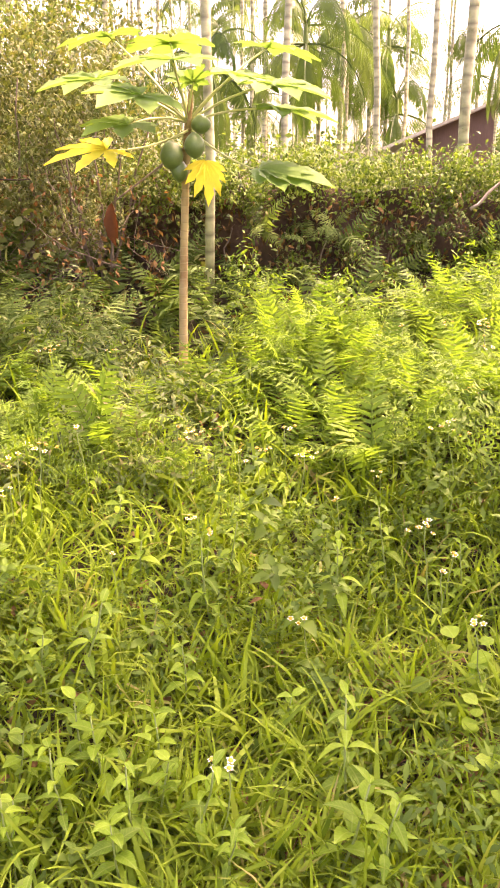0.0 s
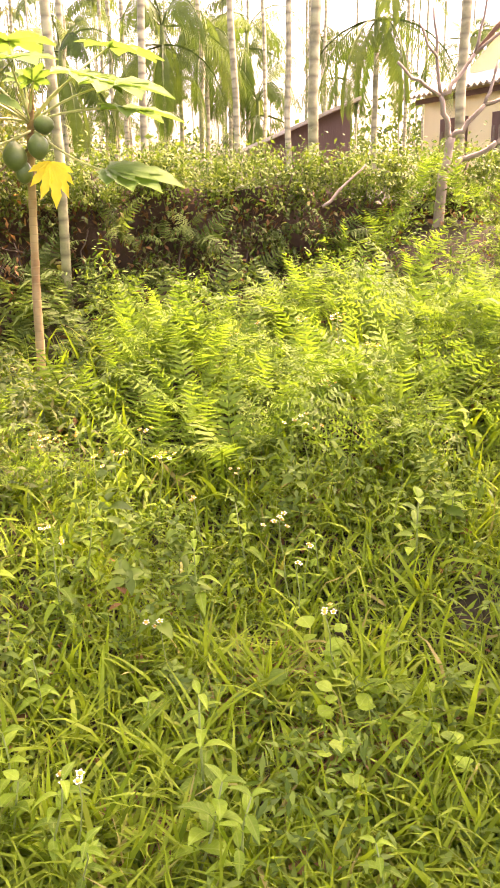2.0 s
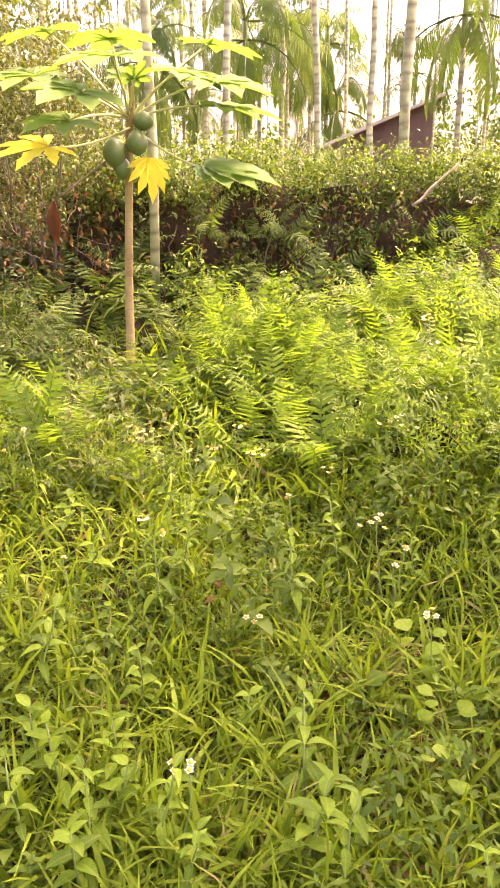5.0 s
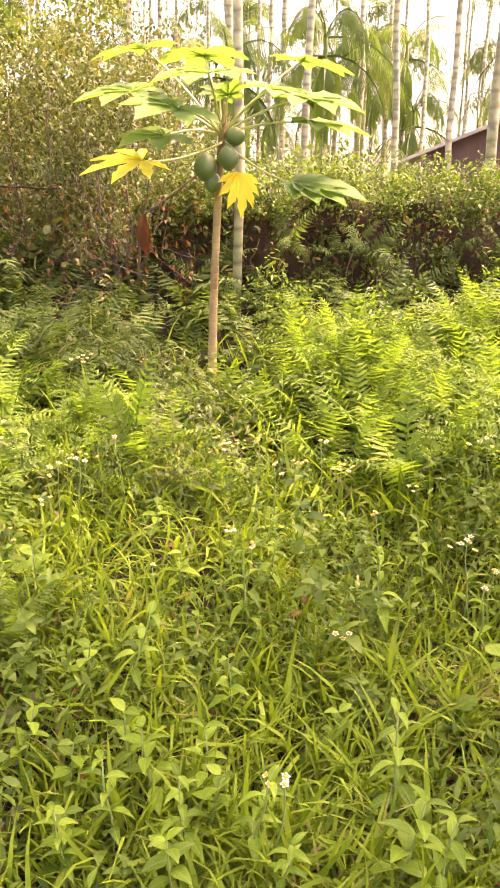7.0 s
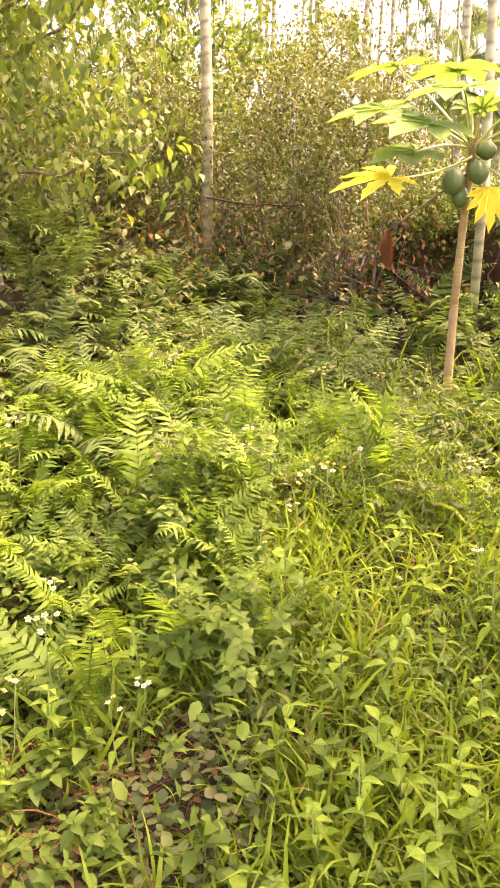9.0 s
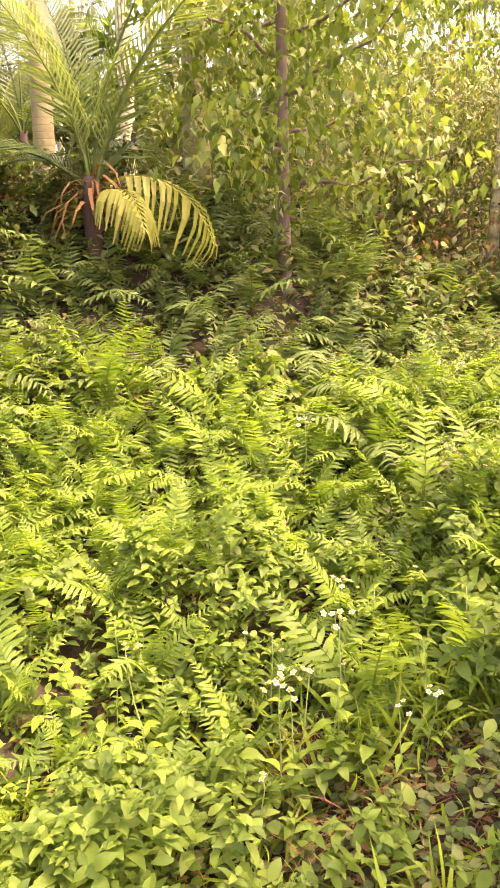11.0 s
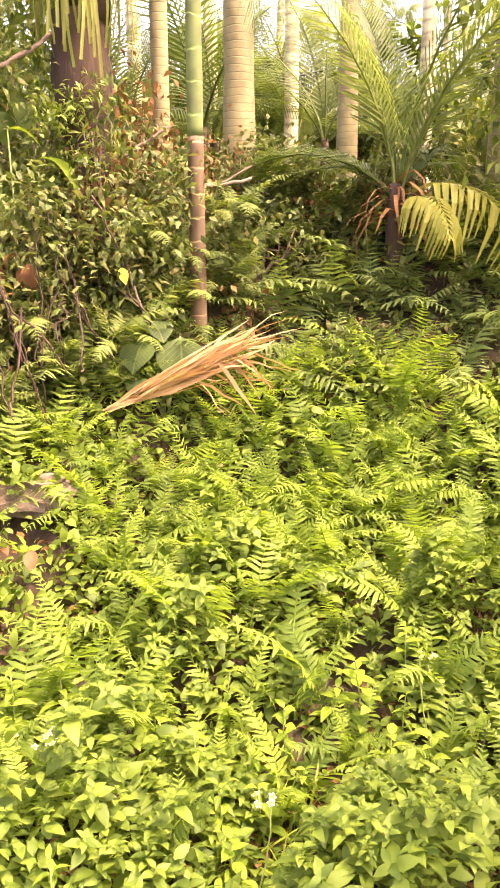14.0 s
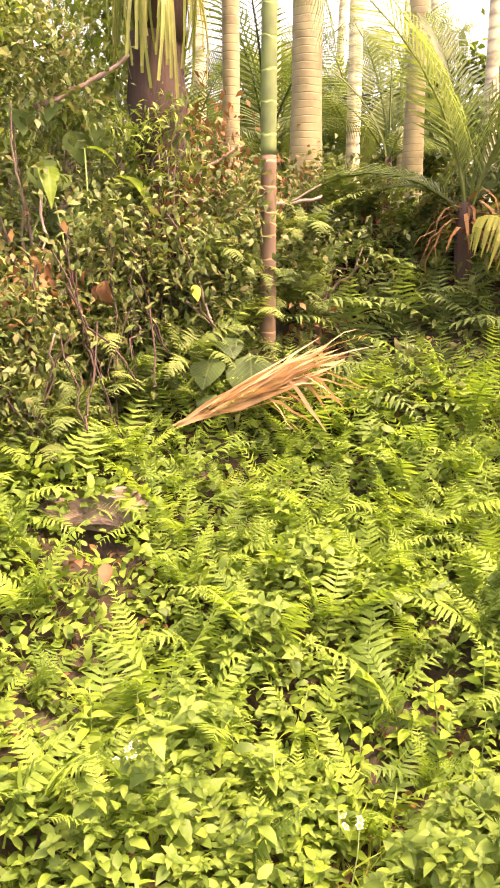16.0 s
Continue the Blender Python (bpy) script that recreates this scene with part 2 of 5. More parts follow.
M_plaster = rough_mat("cream_plaster", [(0.3, (0.76, 0.71, 0.4)), (0.7, (0.82, 0.78, 0.46))], 2, 0.9, 0.1)
M_roof = rough_mat("light_roof_sheet", [(0.3, (0.42, 0.38, 0.27)), (0.7, (0.52, 0.48, 0.35))], 2, 0.5, 0.1)
M_shed = rough_mat("brown_boards", [(0.3, (0.11, 0.066, 0.046)), (0.7, (0.17, 0.105, 0.075))], 5, 0.8, 0.4, 50, (1, 1, 0.2))
M_stone = rough_mat("mossy_stone", [(0.3, (0.05, 0.036, 0.022)), (0.55, (0.12, 0.095, 0.055)), (0.75, (0.08, 0.085, 0.025))], 6, 0.95, 0.8)

# ---- building blocks ----


def build(name, V, Q, mats, smooth=False, index=None):
    """A mesh of four-sided faces."""
    me = bpy.data.meshes.new(name)
    V, Q = np.asarray(V, dtype=np.float32), np.asarray(Q, dtype=np.int32)
    me.vertices.add(len(V))
    me.vertices.foreach_set("co", V.ravel())
    me.loops.add(Q.size)
    me.loops.foreach_set("vertex_index", Q.ravel())
    me.polygons.add(len(Q))
    me.polygons.foreach_set("loop_start", np.arange(0, Q.size, 4, dtype=np.int32))
    if index is not None:
        me.polygons.foreach_set("material_index", np.asarray(index, dtype=np.int32))
    me.polygons.foreach_set("use_smooth", np.full(len(Q), smooth))
    for m in mats if isinstance(mats, (list, tuple)) else [mats]:
        me.materials.append(m)
    me.update(calc_edges=True)
    return me


def join(pieces):
    """Several (V, Q) in one."""
    Vs, Qs, n = [], [], 0
    for V, Q in pieces:
        Vs.append(V)
        Qs.append(np.asarray(Q) + n)
        n += len(V)
    return np.concatenate(Vs), np.concatenate(Qs)


def turns(yaw, pitch=0.0, roll=0.0, scale=1.0):
    """Rotations Rz(yaw) Rx(pitch) Ry(roll), in radians, times a scale, one for each entry."""
    yaw, pitch, roll, scale = np.broadcast_arrays(np.asarray(yaw, float), pitch, roll, scale)
    cz, sz, cx, sx, cy, sy = np.cos(yaw), np.sin(yaw), np.cos(pitch), np.sin(pitch), np.cos(roll), np.sin(roll)
    m = np.empty(yaw.shape + (3, 3))
    m[..., 0, 0], m[..., 0, 1], m[..., 0, 2] = cz * cy - sz * sx * sy, -sz * cx, cz * sy + sz * sx * cy
    m[..., 1, 0], m[..., 1, 1], m[..., 1, 2] = sz * cy + cz * sx * sy, cz * cx, sz * sy - cz * sx * cy
    m[..., 2, 0], m[..., 2, 1], m[..., 2, 2] = -cx * sy, sx, cx * cy
    return m * scale[..., None, None]


def spread(tpl, mats, places):
    """Copies of one small (V, Q) at many turns and places."""
    V, Q = tpl
    n = len(places)
    out = np.einsum("nij,vj->nvi", mats, V) + np.asarray(places)[:, None, :]
    return out.reshape(-1, 3), (Q[None] + (np.arange(n) * len(V))[:, None, None]).reshape(-1, 4)


def strip(centre, side, fold=None):
    """A ribbon along centre; with fold, three points a row and the edges lifted."""
    centre, side = np.asarray(centre, float), np.asarray(side, float)
    k = len(centre)
    if fold is None:
        V = np.stack([centre - side, centre + side], 1).reshape(-1, 3)
        Q = [(2 * i, 2 * i + 1, 2 * i + 3, 2 * i + 2) for i in range(k - 1)]
    else:
        lift = np.asarray(fold, float)
        V = np.stack([centre - side + lift, centre, centre + side + lift], 1).reshape(-1, 3)
        Q = []
        for i in range(k - 1):
            a = 3 * i
            Q += [(a, a + 1, a + 4, a + 3), (a + 1, a + 2, a + 5, a + 4)]
    return V, np.array(Q)


def leaf_shape(width=0.5, rows=5, fold=0.25, droop=0.25, peak=0.4, stalk=0.0):
    """A leaf one long, along y, face up."""
    s = np.linspace(0, 1, rows)
    w = np.where(s < peak, np.abs(np.sin(s / peak * math.pi / 2)) ** 0.8, np.abs(np.cos((s - peak) / (1 - peak) * math.pi / 2)) ** 0.9) * width / 2
    w = np.maximum(w, 0.012)
    c = np.stack([0 * s, stalk + s * (1 - 0.12 * droop), 0.12 * np.sin(s * 2.5) * droop * 2 - droop * s * s], 1)
    f = np.stack([0 * s, 0 * s, fold * w], 1)
    return strip(c, np.stack([w, 0 * s, 0 * s], 1), f)


def blade_shape(bend=0.6, rows=5, width=0.06):
    """A grass blade one long, rising and bending over towards y."""
    s = np.linspace(0, 1, rows)
    a = bend * s * 1.5
    ds = 1 / (rows - 1)
    y = np.concatenate([[0], np.cumsum(np.sin(a[:-1] + bend * 0.2) * ds)])
    z = np.concatenate([[0], np.cumsum(np.cos(a[:-1] + bend * 0.2) * ds)])
    w = width / 2 * np.array([0.6 + 1.2 * t if t < 0.35 else max(0.04, 1.02 * (1 - ((t - 0.35) / 0.65) ** 1.6)) for t in s])
    return strip(np.stack([0 * s, y, z], 1), np.stack([w, 0 * s, 0 * s], 1))


def tube(points, radii, sides=8, caps=True):
    """A round limb along points."""
    P = np.asarray(points, float)
    r = np.broadcast_to(np.asarray(radii, float), (len(P),))
    T = np.gradient(P, axis=0)
    T /= np.linalg.norm(T, axis=1)[:, None] + 1e-9
    up = np.where(np.abs(T[:, 2:3]) > 0.9, [[1.0, 0, 0]], [[0, 0, 1.0]])
    A = np.cross(up, T)
    A /= np.linalg.norm(A, axis=1)[:, None] + 1e-9
    for i in range(1, len(A)):
        a = A[i - 1] - T[i] * (A[i - 1] @ T[i])
        A[i] = a / (np.linalg.norm(a) + 1e-9)
    B = np.cross(T, A)
    ang = np.arange(sides) * 2 * math.pi / sides
    V = P[:, None] + r[:, None, None] * (A[:, None] * np.cos(ang)[None, :, None] + B[:, None] * np.sin(ang)[None, :, None])
    V = V.reshape(-1, 3)
    Q = [(i * sides + j, i * sides + (j + 1) % sides, (i + 1) * sides + (j + 1) % sides, (i + 1) * sides + j) for i in range(len(P) - 1) for j in range(sides)]
    if caps:
        n = len(V)
        V = np.concatenate([V, [P[0], P[-1]]])
        e = (len(P) - 1) * sides
        for j in range(0, sides, 2):
            Q.append((n, (j + 2) % sides, (j + 1) % sides, j))
            Q.append((n + 1, e + j, e + (j + 1) % sides, e + (j + 2) % sides))
    return V, np.array(Q)


def curve_points(a, b, sag=0.0, n=8, wob=0.0, gen=None):
    """Points from a to b, with a sag down and a wobble."""
    a, b = np.asarray(a, float), np.asarray(b, float)
    s = np.linspace(0, 1, n)[:, None]
    P = a + (b - a) * s
    P[:, 2] -= sag * 4 * (s * (1 - s))[:, 0]
    if wob and gen is not None:
        k = gen.normal(0, wob, (n, 3))
        k[0] = k[-1] = 0
        P += k
    return P


def thing(name, label, category, group="", kind="", at=(0, 0, 0), yaw=0.0):
    ob = new(name)
    ob.empty_display_size = 0.1
    ob.matrix_basis = pose(*at, 0, 0, yaw)
    return tagged(ob, label, category, group, kind)


def part(name, me, parent, label="", m=None, kind=""):
    ob = new(name, me)
    ob.parent = parent
    if m is not None:
        ob.matrix_basis = m
    return tagged(ob, label, kind=kind)


def solid(name, me, label, category="", group="", kind="", m=None):
    ob = new(name, me)
    if m is not None:
        ob.matrix_basis = m
    return tagged(ob, label, category, group, kind)


def dirs(v):
    """A turn that lays y along v and keeps z up as far as it can."""
    y = Vector(v).normalized()
    x = y.cross(Vector((0, 0, 1)))
    x = x.normalized() if x.length > 1e-4 else Vector((1, 0, 0))
    z = x.cross(y)
    return Matrix((x, y, z)).transposed().to_4x4()


# ---- the ground ----
CX, CY = -0.3, -0.1
R_KNOTS = [0, 1.5, 2.5, 3.2, 3.6, 4.3, 5.0, 5.6, 6.2, 7.0, 12.0, 40.0, 2000.0]
Z_RIGHT = [-0.32, -0.2, 0.0, 0.12, 0.2, 0.3, 0.4, 0.52, 0.85, 1.0, 1.0, 1.0, 1.0]
Z_LEFT = [-0.5, -0.48, -0.37, -0.18, 0.0, 0.35, 0.85, 1.3, 1.6, 1.75, 1.8, 1.2, 1.0]


def polar(x, y):
    dx, dy = np.asarray(x, float) - CX, np.asarray(y, float) - CY
    return np.hypot(dx, dy), np.degrees(np.arctan2(-dx, dy))


def ease(v, a, b):
    s = np.clip((v - a) / (b - a), 0, 1)
    return s * s * (3 - 2 * s)


def gz(x, y):
    r, a = polar(x, y)
    left = ease(a, 12, 44)
    z = np.interp(r, R_KNOTS, Z_RIGHT) * (1 - left) + np.interp(r, R_KNOTS, Z_LEFT) * left
    z = z + 0.22 * ease(-a, 10, 24) * ease(r, 3.4, 4.8)
    back = ease(np.abs(a - 20), 75, 130)
    z = z * (1 - back) + (-0.4) * back
    amp = np.clip(r / 3, 0.2, 1) * 0.04
    return z + amp * (np.sin(2.9 * x + 1.3 * y) + np.sin(1.7 * y - 3.7 * x + 1) * 0.8 + 0.6 * np.sin(6.1 * x + 5.3 * y))


def ring_spots(n, r0, r1, a0, a1, gen, near=1.0):
    """n places with r in r0..r1 and bearing a0..a1 degrees; near 1: even over the area, 0: even in r."""
    u = gen.random(n)
    k = 1 + near
    r = (r0 ** k + u * (r1 ** k - r0 ** k)) ** (1 / k)
    a = np.radians(gen.uniform(a0, a1, n))
    return np.stack([CX - r * np.sin(a), CY + r * np.cos(a)], 1)


def patchy(x, y, s=1.0, o=0.0):
    """A slow pattern between 0 and 1, for drifts of plants."""
    return 0.5 + 0.25 * (np.sin(2.3 * s * x + 1.1 * s * y + o) + np.sin(1.9 * s * y - 1.4 * s * x + 2 * o + 1))


rr = np.concatenate([np.linspace(0.05, 8, 90), np.geomspace(8.3, 1800, 40)])
aa = np.radians(np.linspace(0, 360, 181)[:-1])
gx = CX - rr[:, None] * np.sin(aa)[None]
gy = CY + rr[:, None] * np.cos(aa)[None]
GV = np.stack([gx, gy, gz(gx, gy)], 2).reshape(-1, 3)
na = len(aa)
GQ = np.array([(i * na + j, i * na + (j + 1) % na, (i + 1) * na + (j + 1) % na, (i + 1) * na + j) for i in range(len(rr) - 1) for j in range(na)])
solid("ground", build("ground", GV, GQ, M_soil, True), "brown soil under thick weeds, darkened for their shade", "ground", kind="structure")

# ---- fronds and plants that repeat ----
LEAF_LOW = leaf_shape(0.5, 4, 0.3, 0.25)
SQ = np.array([0, 0.3, 0.68, 1.0])
LEAF_TINY = strip(np.stack([0 * SQ, SQ, np.array([0, 0.06, 0.04, -0.12])], 1), np.stack([np.array([0.05, 0.26, 0.22, 0.02]), 0 * SQ, 0 * SQ], 1))

LEAF_SOFT = leaf_shape(0.54, 4, 0.3, 0.3, 0.4)


def sprig(gen, pairs, length):
    """A leafy shoot one unit tall: crossed pairs of oval leaves, the youngest at the tip."""
    out = []
    for i in range(pairs):
        f = (i + 0.6) / pairs
        k = length * (1.1 - 0.6 * f)
        yaw = i * math.pi / 2 + gen.uniform(-0.3, 0.3) + np.array([0, math.pi])
        out.append(spread(LEAF_SOFT, turns(yaw, gen.uniform(-0.25, 0.25, 2) + 0.55 * f, gen.uniform(-0.3, 0.3, 2), k * gen.uniform(0.85, 1.15, 2)), np.array([[0, 0, 0.25 + 0.75 * f]] * 2)))
    return join(out)


ST = np.array([0, 0.45, 1.0])
LEAF_SLIM = strip(np.stack([0 * ST, ST, np.array([0, 0.06, -0.1])], 1), np.stack([np.array([0.04, 0.155, 0.015]), 0 * ST, 0 * ST], 1))
LEAF_SMALL = strip(np.stack([0 * ST, ST, np.array([0, 0.06, -0.12])], 1), np.stack([np.array([0.06, 0.26, 0.02]), 0 * ST, 0 * ST], 1))
LEAF_ROUND = strip(np.stack([0 * SQ, SQ, np.array([0, 0.05, 0.04, -0.05])], 1), np.stack([np.array([0.12, 0.44, 0.42, 0.1]), 0 * SQ, 0 * SQ], 1))
LEAF_FAR = (np.array([(0, 0, 0), (0.27, 0.45, 0.03), (0, 1, -0.08), (-0.27, 0.45, 0.03)]), np.array([(0, 1, 2, 3)]))


def canopy(x, y):
    """How tall the weeds stand: mounds and hollows."""
    a = patchy(x, y, 2.3, 1.0)
    b = patchy(x, y, 6.1, 2.3)
    return np.clip(1.7 * (0.7 * a + 0.3 * b) ** 2.0, 0.06, 1.4)


def on_mounds(p, gen, least=0.12):
    """Keeps most of the places on the mounds and few in the hollows."""
    return p[gen.random(len(p)) < np.clip(1.6 * canopy(p[:, 0], p[:, 1]), least, 1)]


jit = np.random.default_rng(5)


def pinnate(length, half, pairs, up, arch, width, rows=3, droop=0.25, lean=0.35, profile="fern", rachis=0.004, hang=0.0):
    """A feathered frond from the origin along y, rising at up radians and arching over by arch."""
    n = 14
    s = np.linspace(0, 1, n)
    ang = up - arch * s
    P = np.stack([0 * s, np.concatenate([[0], np.cumsum(np.cos(ang[:-1]))]) * length / (n - 1), np.concatenate([[0], np.cumsum(np.sin(ang[:-1]))]) * length / (n - 1)], 1)
    t = np.linspace(0.1 if profile == "fern" else 0.18, 0.99, pairs)
    at = np.stack([np.interp(t, s, P[:, i]) for i in range(3)], 1)
    an = np.interp(t, s, ang)
    tan = np.stack([0 * t, np.cos(an), np.sin(an)], 1)
    nor = np.stack([0 * t, -np.sin(an), np.cos(an)], 1)
    if profile == "fern":
        ln = half * np.clip(np.sin((t * 0.88 + 0.1) * math.pi) ** 0.7 * (1.12 - 0.45 * t), 0.06, 1)
    else:
        ln = half * np.clip(0.55 + 1.2 * t - 1.35 * t * t, 0.25, 1)
    if profile == "fern":
        q = np.linspace(0, 1, rows + 1)
        w = width / 2 * np.interp(q, [0, 0.33, 0.67, 1], [0.75, 1.0, 0.72, 0.08])
        tpl = strip(np.stack([0 * q, q, -droop * q * q], 1), np.stack([w, 0 * q, 0 * q], 1))
    elif rows < 3:
        q = np.linspace(0, 1, rows + 1)
        w = width / 2 * np.interp(q, [0, 0.4, 1], [0.4, 1.0, 0.08])
        tpl = strip(np.stack([0 * q, q, -droop * q * q], 1), np.stack([w, 0 * q, 0 * q], 1))
    else:
        tpl = leaf_shape(width, rows, 0.15, droop, 0.3)
    Vs = []
    for sgn in (-1, 1):
        lw = lean + 0.5 * t * t * (1 if profile == "palm" else 0.6)
        y = np.cos(lw)[:, None] * np.array([[sgn, 0, 0]]) + np.sin(lw)[:, None] * tan + nor * (0.28 if profile == "palm" else 0.08)
        y[:, 2] -= hang
        y /= np.linalg.norm(y, axis=1)[:, None]
        x = np.cross(y, nor)
        x /= np.linalg.norm(x, axis=1)[:, None]
        z = np.cross(x, y)
        m = np.stack([x, y, z], 2) * (ln * jit.uniform(0.78, 1.15, pairs))[:, None, None]
        if profile == "fern":
            m = np.einsum("nij,njk->nik", m, turns(jit.normal(0, 0.1, pairs), jit.normal(-0.06, 0.14, pairs), jit.normal(0, 0.22, pairs)))
        Vs.append(spread(tpl, m, at))
    if rachis:
        Vs.append(tube(P[::2], rachis * (1.1 - 0.85 * s[::2]), 3, False))
    return join(Vs)


FERN_COARSE = [build("frond", *pinnate(l, h, p, u, a, 0.24, 3, 0.3), M_fern) for l, h, p, u, a in
               [(0.46, 0.08, 21, 1.45, 0.8), (0.52, 0.09, 23, 1.3, 1.0), (0.4, 0.075, 19, 1.5, 0.6), (0.48, 0.08, 21, 1.15, 1.0)]]
FERN_FINE = [build("frond", *pinnate(l, h, int(p * 0.72), u, a, 0.27, 2, 0.3), M_fern) for l, h, p, u, a in
             [(0.45, 0.068, 28, 1.35, 1.1), (0.55, 0.085, 32, 1.2, 1.3), (0.38, 0.058, 25, 1.5, 0.9), (0.5, 0.08, 30, 1.0, 1.2)]]
FERN_TALL = [build("frond", *pinnate(l, h, p, u, a, 0.26, 2, 0.25), M_fern) for l, h, p, u, a in
             [(0.52, 0.085, 22, 1.5, 0.7), (0.6, 0.095, 22, 1.4, 0.9), (0.45, 0.075, 18, 1.55, 0.55), (0.55, 0.085, 20, 1.25, 1.1), (0.5, 0.09, 18, 1.05, 1.3)]]


def bracken(length, half, pairs, up, arch):
    """A twice-feathered frond: side branches that carry small leaflets."""
    sub = pinnate(1.0, 0.22, 7, 0.05, 0.25, 0.55, 1, 0.0, 0.6, "fern", 0.0)
    n = 14
    s = np.linspace(0, 1, n)
    ang = up - arch * s
    P = np.stack([0 * s, np.concatenate([[0], np.cumsum(np.cos(ang[:-1]))]) * length / (n - 1), np.concatenate([[0], np.cumsum(np.sin(ang[:-1]))]) * length / (n - 1)], 1)
    t = np.linspace(0.25, 0.99, pairs)
    at = np.stack([np.interp(t, s, P[:, i]) for i in range(3)], 1)
    an = np.interp(t, s, ang)
    tan = np.stack([0 * t, np.cos(an), np.sin(an)], 1)
    nor = np.stack([0 * t, -np.sin(an), np.cos(an)], 1)
    ln = half * (1.12 - t)
    out = [tube(P[::2], 0.003 * (1.1 - 0.8 * s[::2]), 4, False)]
    for sgn in (-1, 1):
        y = math.cos(0.5) * np.array([[sgn, 0, 0]]) + math.sin(0.5) * tan
        x = np.cross(y, nor)
        z = np.cross(x, y)
        out.append(spread(sub, np.stack([x, y, z], 2) * ln[:, None, None], at))
    return join(out)


FERN_SHADED = [build("frond", *pinnate(l, h, p, u, a, 0.24, 2, 0.35, 0.35), M_fern_shaded) for l, h, p, u, a in [(0.5, 0.11, 18, 1.3, 0.9), (0.6, 0.13, 20, 1.1, 1.2), (0.44, 0.1, 16, 1.45, 0.7), (0.62, 0.13, 20, 0.9, 1.5)]]
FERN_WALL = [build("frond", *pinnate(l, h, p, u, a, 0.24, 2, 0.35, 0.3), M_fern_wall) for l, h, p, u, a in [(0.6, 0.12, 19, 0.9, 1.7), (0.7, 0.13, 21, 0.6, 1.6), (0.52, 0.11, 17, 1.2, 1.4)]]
FERN_FEATHER = [build("frond", *bracken(l, h, p, u, a), M_fern) for l, h, p, u, a in [(0.55, 0.22, 8, 1.35, 1.0), (0.48, 0.19, 7, 1.2, 1.2)]]


def fern(label, group, gen, count, kinds):
    """A tuft of arching fronds."""
    ob = thing("fern", label, "fern", group)
    for i in range(count):
        k = gen.uniform(0.6, 1.15)
        part("frond", kinds[int(gen.integers(len(kinds)))], ob, m=pose(gen.normal(0, 0.03), gen.normal(0, 0.03), 0, gen.uniform(-22, 10), gen.uniform(-20, 20), i * 360 / count + gen.uniform(-40, 40)) @ Matrix.Diagonal((k, k, k, 1)))
    return ob


def plant_out(protos, spots, gen, smin=0.8, smax=1.2, sink=0.02, tilt=6, lift=0.0):
    """Sets the prototypes themselves, then copies of them, at the spots."""
    for i, (x, y) in enumerate(spots):
        k = gen.uniform(smin, smax)
        m = pose(x, y, float(gz(x, y)) - sink + lift * float(canopy(x, y)), gen.uniform(-tilt, tilt), gen.uniform(-tilt, tilt), gen.uniform(0, 360))
        if i < len(protos):
            protos[i].matrix_basis = m
        else:
            copy_thing(protos[int(gen.integers(len(protos)))], m @ Matrix.Diagonal((k, k, k, 1)))


def spaced(spots, gap):
    """Drops places nearer than gap to one already kept."""
    kept = []
    for p in spots:
        if all((p[0] - q[0]) ** 2 + (p[1] - q[1]) ** 2 > gap * gap for q in kept):
            kept.append(p)
    return kept


gen = np.random.default_rng(11)
protos = [fern("bright green feathery fern among tall weeds", "ferns in the clearing", gen, n, FERN_FEATHER) for n in (5, 6, 4)]
protos += [fern("bright green fern tuft among tall weeds", "ferns in the clearing", gen, n, FERN_TALL) for n in (6, 7)]
s1 = list(ring_spots(50, 4.0, 5.3, -34, -6, gen)) + [p for p in ring_spots(200, 3.3, 5.3, -34, 18, gen) if patchy(p[0], p[1], 1.2) > 0.35]
s1 = [p for p in s1 if math.hypot(p[0] + 0.38, p[1] - 4.85) > 0.25 and (polar(*p)[1] < -3 or polar(*p)[0] < 4.0)]
plant_out(protos, spaced(s1, 0.2)[:150], gen, 0.75, 1.2, 0.02, lift=0.16)
protos = [fern("pale green fern with long separate leaflets", "ferns among the leafy weeds", gen, n, FERN_COARSE) for n in (4, 5)]
protos += [fern("bright green fern tuft with upright fronds", "ferns among the leafy weeds", gen, n, FERN_TALL) for n in (6, 7, 7, 8)]
s2 = [p for p in ring_spots(520, 2.35, 4.3, 14, 84, gen) if patchy(p[0], p[1], 1.2, 2) > 0.22] + [(-1.02, 2.12), (-1.75, 1.35), (-2.15, 1.2), (-1.95, 1.7)]
s2 = [p for p in s2 if math.hypot(p[0] + 3.8, p[1] - 1.1) > 0.35]
plant_out(protos, spaced(s2, 0.21)[:190], gen, 0.7, 1.1, 0.02, tilt=12, lift=0.2)
protos = [fern("deep green fern rooted in the shaded bank", "ferns on the bank", gen, n, FERN_FINE) for n in (7, 6, 8)]
s3 = ring_spots(700, 3.7, 6.2, 8, 84, gen)
s3 = [p for p in s3 if math.hypot(p[0] + 3.8, p[1] - 1.1) > 0.35 and math.hypot(p[0] + 3.85, p[1] - 2.0) > 0.38]
s3 = spaced(s3, 0.2)
plant_out(protos, [p for p in s3 if polar(*p)[0] < 4.5][:110], gen, 0.85, 1.25, 0.0, tilt=14, lift=0.15)
SHADED_DATA = [pinnate(l, h, p, u, a, 0.24, 2, 0.35, 0.35) for l, h, p, u, a in [(0.5, 0.11, 16, 1.3, 0.9), (0.6, 0.13, 18, 1.1, 1.2), (0.44, 0.1, 15, 1.45, 0.7), (0.62, 0.13, 18, 0.9, 1.5)]]


